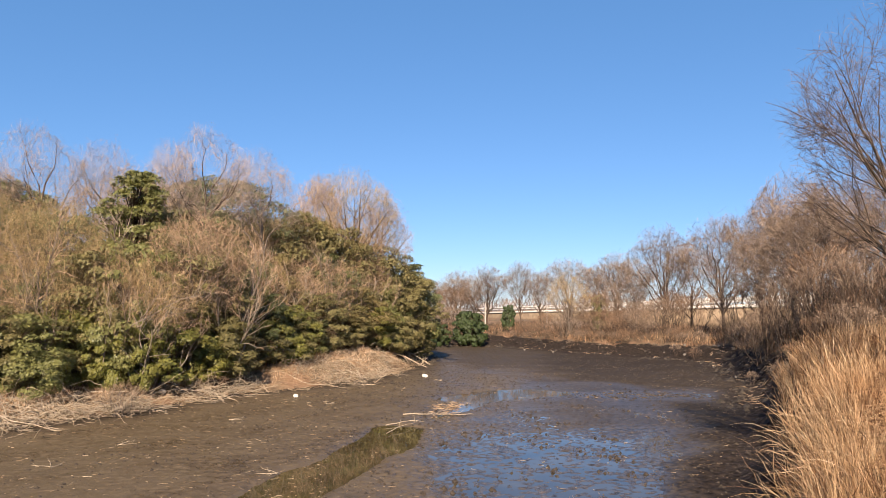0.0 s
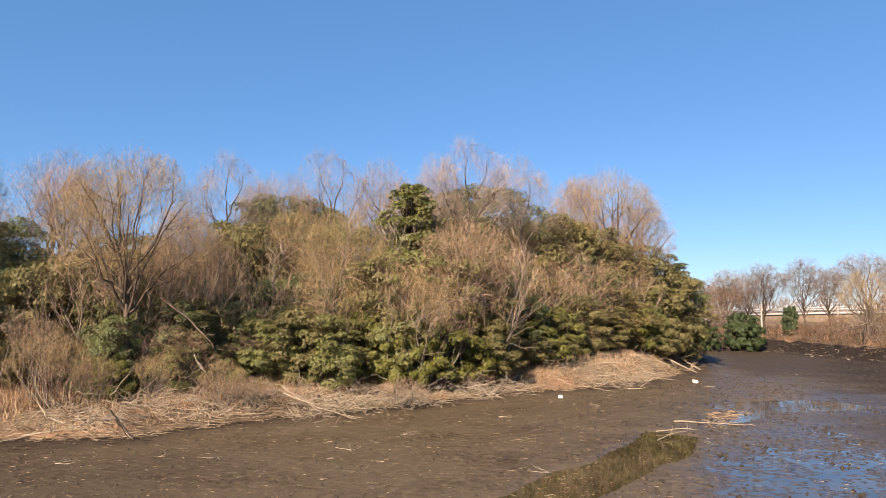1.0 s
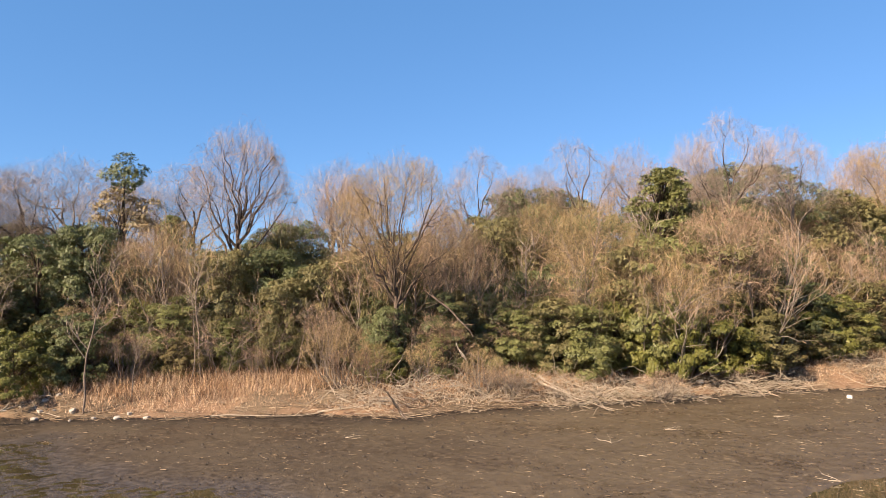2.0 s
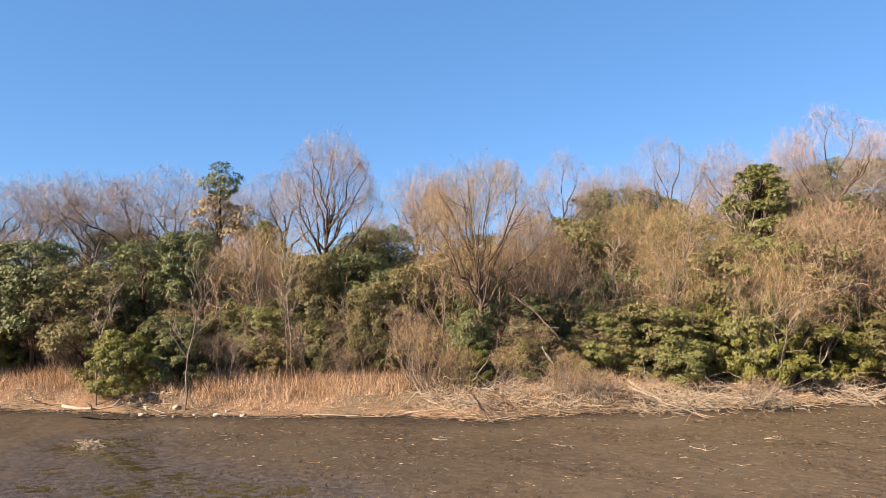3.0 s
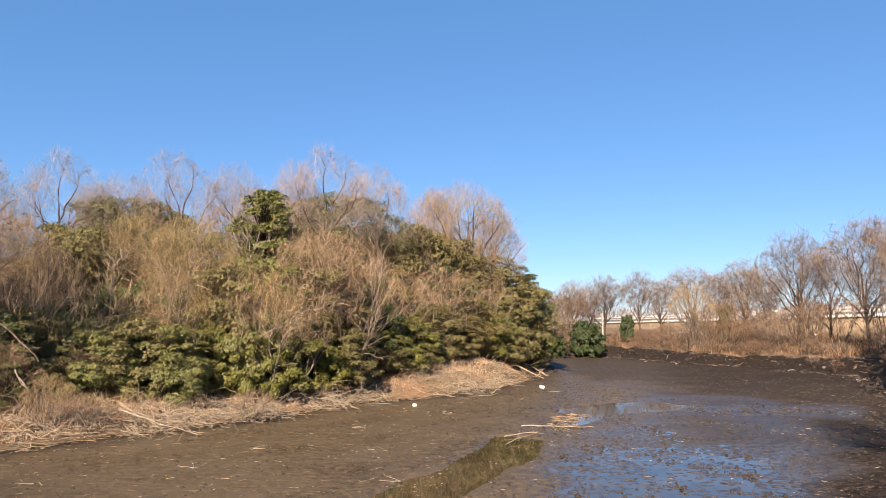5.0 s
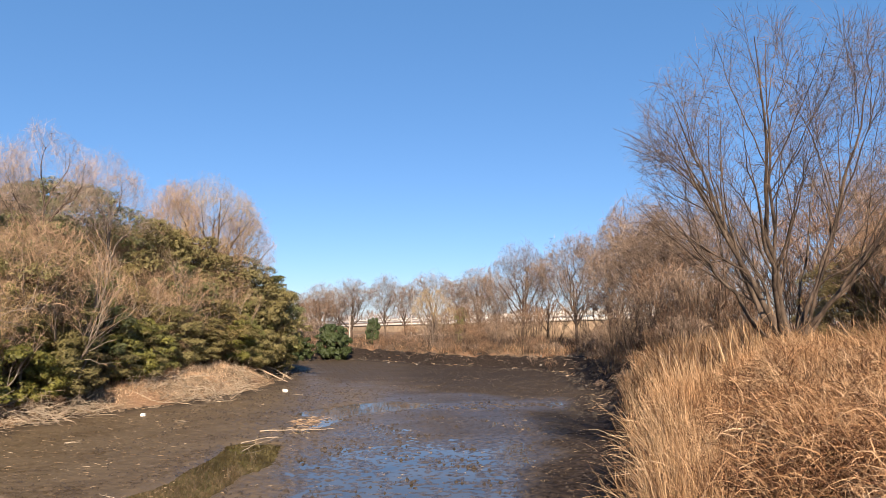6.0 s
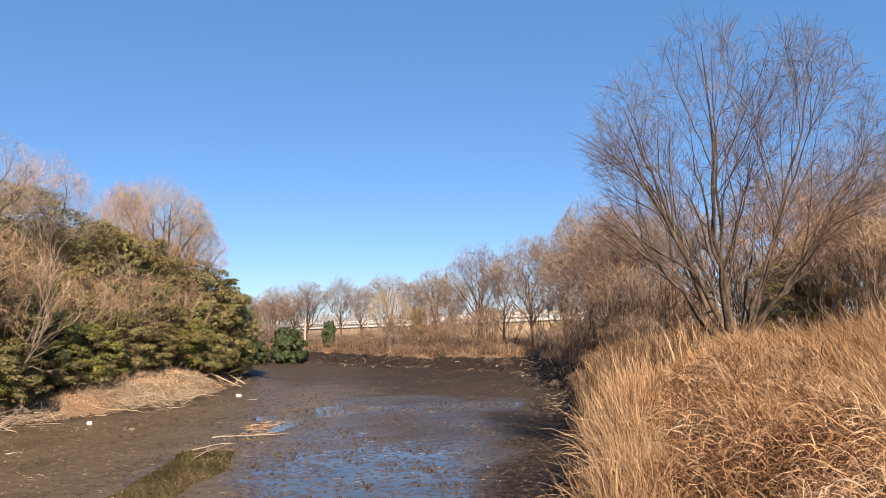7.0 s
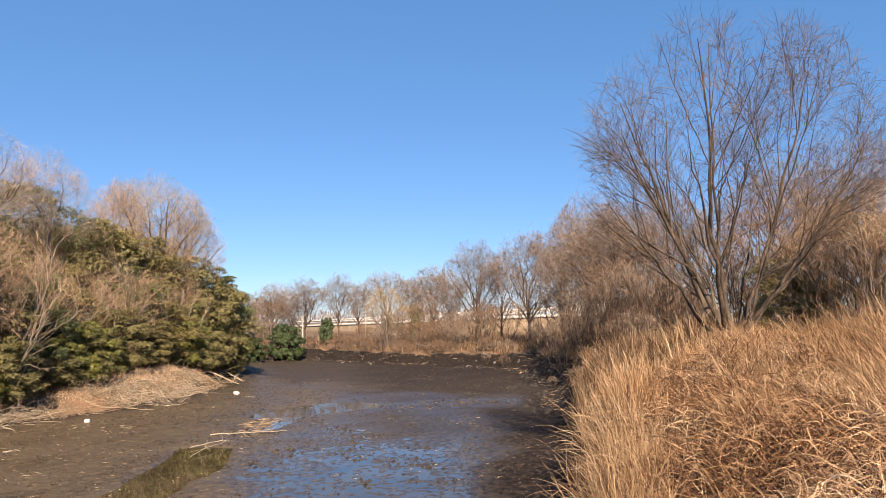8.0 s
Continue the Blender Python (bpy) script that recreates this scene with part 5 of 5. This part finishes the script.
# far and right bank
x, y, rng = scatter(75, 56000, 3, 50, 24, 80, lambda x, y: (outside(x, y) > 1.8) & (outside(x, y) < 22) & (lattice(x, y, 2.2, 22) > 0.42) & (x > 5))
blades("bank_grass", 76, x, y, 0.4 + 0.65 * rng.random(len(x)), 0.018 + 0.014 * rng.random(len(x)), 0.08, STRAW_DULL, "dull brown dry grass on the far bank", "grass", 0.5, 4)


x, y, rng = scatter(82, 30000, 2, 30, 20, 70, lambda x, y: (outside(x, y) > 1.5) & (outside(x, y) < 5.2) & (lattice(x, y, 1.5, 29) > 0.34))
blades("bank_grass", 89, x, y, 0.35 + 0.55 * rng.random(len(x)), 0.014 + 0.012 * rng.random(len(x)), 0.10, STRAW_RUST, "brown dry grass crowning the dark mud bank", "grass", 0.45, 4)


# ---- straw and sticks ----
def litter(name, seed, x, y, length, thick, mat, label, lift=0.02):
    rng = np.random.default_rng(seed)
    a = rng.random(len(x)) * 2 * np.pi
    z = np.maximum(land(x, y)[0], 0.0)
    base = np.stack([x, y, z + lift * rng.random(len(x))], -1)
    way = np.stack([np.cos(a), np.sin(a), rng.normal(0.03, 0.08, len(x))], -1)
    lines = limbs(rng, base, way, length, 4, 0.0, 0.12)
    flat = land(lines[..., 0], lines[..., 1])[0]
    lines[..., 2] = np.maximum(lines[..., 2], np.maximum(flat, 0.0) + 0.006)
    v, f = tubes(lines, thick, np.asarray(thick) * 0.6, 4)
    return tagged(new(name, mesh_of(name, v, [f], mat)), label, "debris", kind="stuff")


x, y, rng = along_west(71, 11000, -0.3, 2.0)
litter("shore_straw", 72, x, y, 0.10 + 0.42 * rng.random(len(x)) ** 2, 0.003 + 0.0045 * rng.random(len(x)), STRAW_GREY, "bleached straw and stalks washed along the shore", 0.06)
x, y, rng = scatter(73, 24000, -28, 16, 8, 42, lambda x, y: (outside(x, y) < -0.3) & ((x < -1) | (lattice(x, y, 0.9, 27) > 0.64)))
litter("mud_straw", 74, x, y, 0.03 + 0.16 * rng.random(len(x)) ** 5, 0.002 + 0.004 * rng.random(len(x)), STRAW_GREY, "scattered straw bits lying on the mud")



def clods(name, seed, x, y, size, mat, label):
    """Small angular lumps of mud, half sunk."""
    rng = np.random.default_rng(seed)
    n = len(x)
    z = np.maximum(land(x, y)[0], 0.0)
    c = np.stack([x, y, z], -1)[:, None]
    tip = np.array([(1, 0, 0), (0, 1, 0), (-1, 0, 0), (0, -1, 0), (0, 0, 0.8)])[None] * (0.6 + 0.8 * rng.random((n, 5, 1)))
    a = rng.random(n) * 6.283
    rot = np.stack([np.stack([np.cos(a), -np.sin(a), 0 * a], -1), np.stack([np.sin(a), np.cos(a), 0 * a], -1), np.stack([0 * a, 0 * a, 1 + 0 * a], -1)], 1)
    v = c + np.einsum("nij,nkj->nki", rot, tip) * np.asarray(size).reshape(n, 1, 1)
    i = np.arange(n * 5).reshape(n, 5)
    f = np.concatenate([i[:, [j, (j + 1) % 4, 4]] for j in range(4)])
    tagged(new(name, mesh_of(name, v.reshape(-1, 3), [f], mat)), label, "mud", kind="stuff")


x, y, rng = scatter(85, 30000, -10, 22, 10, 62, lambda x, y: (outside(x, y) < 0.8) & (lattice(x, y, 1.8, 24) > 0.38) & (x > -0.35 * (y - 14)) & (land(x, y)[0] > -0.015) & ((land(x, y)[3] < 0.4) | (lattice(x, y, 0.7, 30) > 0.45)))
clods("mud_clods", 86, x, y, 0.014 + 0.055 * rng.random(len(x)) ** 2, CLOD, "small dark clods of drying mud")
x, y, rng = scatter(83, 7000, -26, 0, 7, 34, lambda x, y: (outside(x, y) < -0.2) & (land(x, y)[0] > -0.015) & (lattice(x, y, 1.4, 28) > 0.35))
clods("mud_clods", 84, x, y, 0.012 + 0.04 * rng.random(len(x)) ** 2, CLOD, "fine dark crumbs of mud")
x, y, rng = scatter(87, 9000, 2, 24, 22, 66, lambda x, y: (outside(x, y) > -2.2 * lattice(x, y, 3.1, 34)) & (outside(x, y) < 1.9) & (lattice(x, y, 0.9, 35) > 0.36))
clods("mud_clods", 88, x, y, 0.03 + 0.17 * rng.random(len(x)) ** 3, LUMP, "dark lumps of slumped mud along the far bank")

a, r = np.random.default_rng(79).random(130) * 6.283, np.random.default_rng(80).random(130) ** 0.7 * 0.5
litter("straw_clump", 81, 2.25 + r * np.cos(a) * 1.0, 22.7 + r * np.sin(a) * 0.6, 0.18 + 0.30 * r, np.full(130, 0.006), STRAW_PALE, "tangle of dry straw caught on a stranded branch", 0.42)


x, y, rng = scatter(96, 26000, 2, 26, 24, 66, lambda x, y: (outside(x, y) > -0.6) & (outside(x, y) < 1.9) & (lattice(x, y, 1.1, 33) > 0.45))
x, y = x[:1000], y[:1000]
litter("bank_straw", 97, x, y, 0.10 + 0.4 * rng.random(len(x)) ** 3, 0.006 + 0.010 * rng.random(len(x)) ** 2, STRAW_GREY, "bleached sticks and straw strewn on the dark far bank", 0.05)


# ---- driftwood, stones and litter ----
def stick(name, seed, a, b, r, label, side=3, mat=WOOD_PALE, bow=0.06, category="driftwood", group="driftwood sticks"):
    """A weathered branch from a to b, tapering, crooked, with a few broken side shoots."""
    rng = np.random.default_rng(seed)
    a, b = np.array(a, float), np.array(b, float)
    ln = np.linalg.norm(b - a)
    a[2] = max(a[2], 0.0 + floor_at(a[0], a[1])) + r * 0.6 if a[2] < 0.6 else a[2]
    main = arcs(rng, a[None], b[None], rng.normal(0, bow * ln, (1, 3)) * np.array([1, 1, 0.35]), 9, 0.012 * ln)
    low = np.maximum(land(main[..., 0], main[..., 1])[0], 0.0) + r * 0.5
    main[..., 2] = np.maximum(main[..., 2], low)
    root = new(name)
    root.empty_display_size = 0.1
    part("stem", smooth(mesh_of("stem", *[(v, [f]) for v, f in [tubes(main, np.array([r]), np.array([r * 0.35]), 7)]][0], mat)), root)
    for i in range(side):
        s, w, _ = offshoots(rng, main, 1, 0.3, 40)
        arm = limbs(rng, s, w + np.array([0, 0, 0.25]), np.array([ln * (0.12 + 0.2 * rng.random())]), 5, 0.0, 0.15)
        arm[..., 2] = np.maximum(arm[..., 2], np.maximum(land(arm[..., 0], arm[..., 1])[0], 0.0) + 0.01)
        v, f = tubes(arm, np.array([r * 0.5]), np.array([r * 0.15]), 5)
        part("side_shoot", mesh_of("side_shoot", v, [f], mat), root)
    return tagged(root, label, category, group)


def brush_pile(name, seed, at, wide, high, label):
    """A heap of thin grey twigs washed together."""
    rng = np.random.default_rng(seed)
    n = 95
    a = rng.random(n) * 6.283
    base = np.stack([at[0] + wide * 0.5 * rng.normal(0, 0.6, n), at[1] + wide * 0.5 * rng.normal(0, 0.5, n), np.zeros(n)], -1)
    base[:, 2] = land(base[:, 0], base[:, 1])[0] + high * 0.5 * rng.random(n) ** 1.5
    way = np.stack([np.cos(a), np.sin(a), rng.normal(0.2, 0.4, n)], -1)
    line = limbs(rng, base, way, wide * (0.20 + 0.45 * rng.random(n)), 7, -0.05, 0.24)
    line[..., 2] = np.maximum(line[..., 2], land(line[..., 0], line[..., 1])[0] + 0.01)
    v, f = tubes(line, 0.006 + 0.016 * rng.random(n) ** 3, np.full(n, 0.004), 4)
    tagged(new(name, mesh_of(name, v, [f], WOOD_PALE)), label, "driftwood", "brush piles", "stuff")


BRANCH = "bleached driftwood branch lying on the shore"
for i, at in enumerate(((-12.08, 19.51, 0.50), (-11.93, 20.34, 0.70), (-8.24, 23.36, 0.40), (-7.66, 23.53, 0.30), (-6.21, 25.79, 0.40), (-14.82, 15.64, 0.30), (-14.05, 15.67, 0.25), (-12.85, 18.21, 0.40), (-10.56, 20.62, 0.20), (-9.48, 21.66, 0.30), (-7.07, 26.90, 0.20), (-1.21, 31.43, 0.30), (-3.70, 31.50, 0.40), (-10.1, 20.4, 0.3), (-8.9, 22.2, 0.3), (-5.2, 28.2, 0.3), (-2.5, 32.6, 0.3), (-0.4, 34.6, 0.3), (0.3, 37.2, 0.3), (-13.6, 17.0, 0.3), (-6.4, 27.2, 0.3))):
    brush_pile("brush_pile", 600 + i, at, 1.4 + 0.4 * (i % 3), 0.9, "heap of bleached thin branches on the bank")
brush_pile("brush_pile", 640, (-18.02, 6.48, 0.03), 0.45, 0.3, "small tuft of dead twigs stranded on the mud")
stick("fallen_branch", 1, (0.82, 22.60, 0.03), (2.05, 22.40, 0.10), 0.024, "pale forked branch stranded on the wet mud", 4, bow=0.08, group="stranded branches")
stick("fallen_branch", 2, (2.05, 22.45, 0.10), (3.15, 22.65, 0.05), 0.018, "pale branch end reaching out of a straw tangle", 2, bow=0.04, group="stranded branches")
stick("fallen_branch", 27, (0.27, 20.80, 0.04), (1.30, 21.60, 0.08), 0.020, "thin pale branch half sunk in a puddle", 3, bow=0.10, group="stranded branches")
stick("fallen_branch", 28, (0.27, 19.45, 0.04), (1.20, 21.05, 0.08), 0.016, "thin pale branch half sunk in a puddle", 3, bow=0.08, group="stranded branches")
stick("driftwood_log", 3, (-22.55, 7.41, 0.42), (-21.13, 8.37, 0.49), 0.06, "curved grey log reaching over the mud", 4, bow=0.10, group="")
stick("driftwood_stick", 4, (-12.63, 14.34, 0.98), (-12.80, 15.45, 0.05), 0.024, "pale pole propped on the bank, foot in mud", 1, bow=0.02)
stick("driftwood_stick", 5, (-12.46, 14.35, 0.76), (-12.82, 15.43, 0.05), 0.020, "pale pole propped on the bank, foot in mud", 1, bow=0.02)
stick("driftwood_stick", 6, (-15.46, 14.48, 0.15), (-13.19, 16.34, 0.20), 0.03, BRANCH)
stick("driftwood_stick", 7, (-15.61, 15.46, 0.25), (-13.96, 15.24, 0.15), 0.028, BRANCH)
stick("driftwood_stick", 8, (-14.92, 15.74, 0.50), (-13.79, 15.37, 0.15), 0.025, BRANCH)
stick("driftwood_stick", 9, (-13.81, 17.13, 0.70), (-12.48, 18.29, 0.30), 0.024, BRANCH)
stick("driftwood_stick", 10, (-13.32, 18.26, 0.80), (-12.15, 18.10, 0.30), 0.03, BRANCH)
stick("driftwood_stick", 11, (-11.45, 18.62, 0.90), (-11.42, 19.08, 0.25), 0.03, BRANCH, 4)
stick("driftwood_stick", 12, (-10.95, 19.79, 1.00), (-9.49, 19.96, 0.10), 0.022, "two-forked bleached branch sloping to the mud", 4)
stick("driftwood_stick", 13, (-11.02, 19.99, 0.80), (-8.83, 20.09, 0.08), 0.024, BRANCH, 4)
stick("driftwood_stick", 14, (-8.32, 23.03, 0.30), (-6.79, 24.17, 0.12), 0.026, BRANCH, 5)
stick("driftwood_stick", 15, (-8.05, 23.35, 0.60), (-7.23, 23.57, 0.15), 0.024, BRANCH, 5)
stick("driftwood_stick", 16, (-6.93, 26.18, 0.50), (-5.63, 27.23, 0.20), 0.026, BRANCH, 4)
stick("driftwood_stick", 17, (-8.81, 22.85, 0.50), (-7.80, 23.11, 0.10), 0.03, BRANCH, 4)
stick("driftwood_stick", 18, (0.69, 41.80, 0.30), (2.62, 39.30, 0.05), 0.06, "long bleached branch jutting over the mud", 3)
stick("driftwood_stick", 19, (1.59, 43.67, 0.40), (3.05, 41.76, 0.10), 0.05, BRANCH, 4)
stick("driftwood_stick", 20, (-9.39, 23.65, 0.40), (-7.42, 25.37, 0.10), 0.026, BRANCH, 5)
stick("driftwood_stick", 21, (-7.35, 27.90, 0.40), (-5.61, 26.81, 0.10), 0.026, BRANCH, 4)
stick("driftwood_stick", 22, (-5.58, 31.09, 0.35), (-1.63, 30.17, 0.05), 0.024, BRANCH, 4)
stick("driftwood_stick", 23, (-17.17, 12.04, 0.20), (-15.04, 14.42, 0.15), 0.022, BRANCH, 2)
stick("dead_log", 24, (-14.86, 18.97, 3.74), (-12.68, 18.80, 2.19), 0.042, "grey dead trunk leaning against the willow", 2, BARK_WILLOW, 0.07, "tree trunk", "")
stick("driftwood_stick", 25, (-13.02, 18.33, 1.85), (-12.74, 18.39, 1.45), 0.022, "bleached dead stem standing in the grass", 2, BARK_PALE)
stick("driftwood_stick", 26, (-13.21, 18.44, 2.05), (-12.77, 18.37, 1.54), 0.018, "bleached dead stem standing in the grass", 2, BARK_PALE)
x, y, rng = along_west(90, 46, 0.1, 1.5)
for i in range(len(x)):
    a, ln = rng.uniform(-0.5, 0.9) + (math.pi if i % 2 else 0.0), 0.5 + 1.1 * rng.random()
    z = floor_at(x[i], y[i])
    stick("driftwood_stick", 700 + i, (x[i], y[i], z + 0.03), (x[i] + ln * math.cos(a), y[i] + ln * math.sin(a), z + 0.05 + 0.25 * rng.random()), 0.012 + 0.014 * rng.random(), BRANCH, 3)
for i, (x, y) in enumerate(((-6.4, 18.2), (-6.9, 15.8), (-2.0, 15.0), (-9.5, 14.2), (-4.5, 22.0), (-12.5, 12.6), (3.0, 33.0), (-1.5, 25.5))):
    for j in range(3):
        a = i * 1.3 + j * 0.8
        stick("stranded_twig", 100 + 3 * i + j, (x, y, 0.04), (x + 0.45 * math.cos(a), y + 0.45 * math.sin(a), 0.10), 0.008, "thin pale twig stranded on the mud", 3, group="stranded twigs")


def stone(name, seed, at, size, mat, label, category="stone", group="shore stones"):
    """A rough, rounded block, half settled."""
    rng = np.random.default_rng(seed)
    bm = bmesh.new()
    bmesh.ops.create_icosphere(bm, subdivisions=2, radius=0.5)
    s = np.array([1.0, 0.65 + 0.3 * rng.random(), 0.5 + 0.2 * rng.random()])
    off = rng.random(3) * 50
    for v in bm.verts:
        n = noise.noise(Vector(v.co * 2.2) + Vector(off)) * 0.22
        v.co = Vector((np.clip(v.co.x, -0.38, 0.40) * s[0], np.clip(v.co.y, -0.4, 0.36) * s[1], np.clip(v.co.z, -0.36, 0.38) * s[2])) * (1 + n) * size * 1.25
    me = bpy.data.meshes.new(name)
    bm.to_mesh(me)
    bm.free()
    me.materials.append(mat)
    ob = new(name, me)
    ob.matrix_basis = pose(at[0], at[1], max(floor_at(at[0], at[1]), 0) + size * 0.16, rng.uniform(-12, 12), rng.uniform(-12, 12), rng.uniform(0, 360))
    return tagged(ob, label, category, group)


for i, at in enumerate(((-22.33, 10.05, 0.20), (-21.78, 9.53, 0.10), (-22.07, 9.82, 0.10), (-21.55, 9.83, 0.10), (-21.99, 10.16, 0.15), (-21.28, 9.18, 0.05), (-20.31, 9.69, 0.05), (-20.08, 10.24, 0.08), (-19.55, 10.64, 0.08), (-19.07, 12.82, 0.20), (-19.54, 10.99, 0.10), (-18.89, 11.14, 0.08), (-22.72, 9.47, 0.20))):
    stone("stone", 200 + i, at, 0.09 + 0.05 * (i % 3), STONE, "pale stone on the muddy shore")
stone("stone", 230, (-21.11, 10.16, 0.10), 0.24, STONE, "long flat pale stone on the muddy shore")
for i, at in enumerate(((15.20, 54.53, 0.10), (17.13, 57.05, 0.10), (17.27, 53.55, 0.10), (19.02, 55.18, 0.15), (19.23, 51.04, 0.10), (19.21, 47.46, 0.10), (21.76, 51.41, 0.10), (21.07, 46.59, 0.10), (20.31, 42.62, 0.10), (19.71, 39.70, 0.10), (19.71, 37.79, 0.10), (17.91, 33.69, 0.10), (17.41, 31.83, 0.10), (20.88, 40.84, 0.20), (13.60, 53.70, 0.10), (11.86, 56.12, 0.10), (11.95, 61.41, 0.20))):
    stone("rubble_stone", 250 + i, at, 0.09 + 0.04 * (i % 4), RUBBLE, "rubble stone on the dark muddy bank", group="rubble stones")
rng = np.random.default_rng(300)
p = np.array(SHORE[16:23], float)
for i in range(46):
    k = rng.integers(0, len(p) - 1)
    d = p[k + 1] - p[k]
    nrm = np.array([-d[1], d[0]]) / np.hypot(*d)
    q = p[k] + d * rng.random() + nrm * rng.uniform(-0.6, 1.9)
    stone("rubble_stone", 400 + i, (q[0], q[1]), 0.07 + 0.12 * rng.random() ** 2, RUBBLE, "rubble stone on the dark muddy bank", group="rubble stones")
stone("foam_block", 280, (-3.13, 27.43, 0.05), 0.2, FOAM, "dirty white block of litter on the mud", "litter", "litter")
stone("foam_block", 281, (2.33, 34.86, 0.05), 0.26, FOAM, "dirty white lump of litter on the mud", "litter", "litter")
stone("foam_block", 282, (-11.09, 22.78, 0.10), 0.18, FOAM, "small white scrap of litter at the shore", "litter", "litter")
stone("foam_block", 283, (-7.75, 26.19, 0.30), 0.28, FOAM, "white scrap of litter under a bush", "litter", "litter")

# thin pale saplings at the thicket's edge
for i, (az, dist, h) in enumerate(((63.7, 23.2, 5.0), (60.5, 23.5, 2.4), (48.6, 23.8, 2.6), (30.4, 26.0, 5.2), (69.7, 25.0, 4.0), (56.4, 24.0, 3.0), (24.4, 25.5, 4.2), (55.6, 24.6, 4.6), (7.6, 34.0, 5.0), (3.8, 37.0, 5.5), (45.5, 24.5, 3.0), (18.5, 28.0, 6.0))):
    plant(SAPLING[i % 3], az, dist, h, h / 4.0)


# dead vines hanging from the shrubs' limbs
def vines(seed, az0, az1, d0, d1, top, drop, n):
    rng = np.random.default_rng(seed)
    a, d = np.radians(rng.uniform(az0, az1, n)), rng.uniform(d0, d1, n)
    base = np.stack([-d * np.sin(a), d * np.cos(a), top + rng.normal(0, 0.7, n)], -1)
    way = np.stack([rng.normal(0, 0.25, n), rng.normal(0, 0.25, n), -np.ones(n)], -1)
    v, f = ribbons(rng, limbs(rng, base, way, drop * (0.3 + 0.9 * rng.random(n)), 5, -0.15, 0.22), 0.004 + 0.004 * rng.random(n))
    tagged(new("dead_vines", mesh_of("dead_vines", v, [f], TWIG_GOLD)), "tangled straw-coloured dead vines hanging in the shrubs", "vines", kind="stuff")


vines(91, 30.4, 35.8, 24.0, 26.0, 4.6, 1.0, 160)
vines(92, 38.1, 42.7, 23.5, 25.5, 3.9, 1.0, 200)
vines(93, 22.7, 26.6, 24.6, 26.5, 4.2, 1.0, 140)

# ---- the raised road behind the trees ----
road = new("raised_road")
ax, ay, az_ = 7.0, 218.0, 1.9
bx, by, bz = 49.2, 66.0, 5.05
ln = math.hypot(bx - ax, by - ay)
ux, uy = (bx - ax) / ln, (by - ay) / ln


def beam(name, off, low, high, thick, mat):
    """A long beam beside the road's axis, following its slope."""
    nx, ny = -uy, ux
    vs = []
    for px, py, pz in ((ax, ay, az_), (bx, by, bz)):
        for o in (off - thick / 2, off + thick / 2):
            for h in (low, high):
                vs.append((px + nx * o, py + ny * o, pz + h))
    f = np.array([[0, 1, 3, 2], [4, 6, 7, 5], [0, 4, 5, 1], [2, 3, 7, 6], [1, 5, 7, 3], [0, 2, 6, 4]])
    part(name, mesh_of(name, np.array(vs), [f], mat), road)


beam("deck", 0.0, -1.0, -0.7, 9.0, CONCRETE)
beam("parapet", -4.4, -0.15, 0.15, 0.15, RAIL_WHITE)
beam("parapet", -4.4, -1.05, -0.75, 0.3, RAIL_WHITE)
beam("embankment", -4.3, -3.6, -1.1, 0.3, EARTH)
beam("parapet", 4.4, -0.15, 0.15, 0.15, RAIL_WHITE)
for x, y in ((6.2, 74.0), (10.8, 70.5), (20.5, 84.0)):
    z = floor_at(x, y)
    post = new("concrete_post")
    post.matrix_basis = pose(x, y, z)
    v, f = tubes(np.array([[(0, 0, -0.2), (0, 0, 1.2), (0, 0, 2.6)]], float), np.array([0.09]), np.array([0.07]), 6)
    part("shaft", mesh_of("shaft", v, [f], CONCRETE), post)
    v, f = tubes(np.array([[(0, 0, 2.58), (0, 0, 2.62), (0, 0, 2.68)]], float), np.array([0.10]), np.array([0.02]), 6)
    part("cap", mesh_of("cap", v, [f], CONCRETE), post)
    tagged(post, "thin pale concrete post before the raised road", "post", "roadside posts")
tagged(road, "pale concrete raised road with white parapets behind trees", "road")

# far woodland beyond the road, low on the horizon
rng = np.random.default_rng(95)
a, d = np.radians(rng.uniform(-75, 85, 9000)), rng.uniform(170, 320, 9000)
x, y = -d * np.sin(a), d * np.cos(a)
top = 2.2 + 3.2 * lattice(np.degrees(a) * 1.0, d * 0.02, 1.3, 31) + 1.2 * rng.random(9000)
base = np.stack([x, y, 1.0 + top * rng.random(9000) ** 0.7], -1)
way = np.stack([rng.normal(0, 0.35, 9000), rng.normal(0, 0.35, 9000), np.ones(9000)], -1)
v, f = ribbons(rng, limbs(rng, base, way, 1.0 + 1.2 * rng.random(9000), 3, 0.0, 0.1), 0.30 + 0.3 * rng.random(9000))
tagged(new("distant_woods", mesh_of("distant_woods", v, [f], HAZE_WOOD)), "pale leafless woodland low on the horizon", "woodland", kind="stuff")
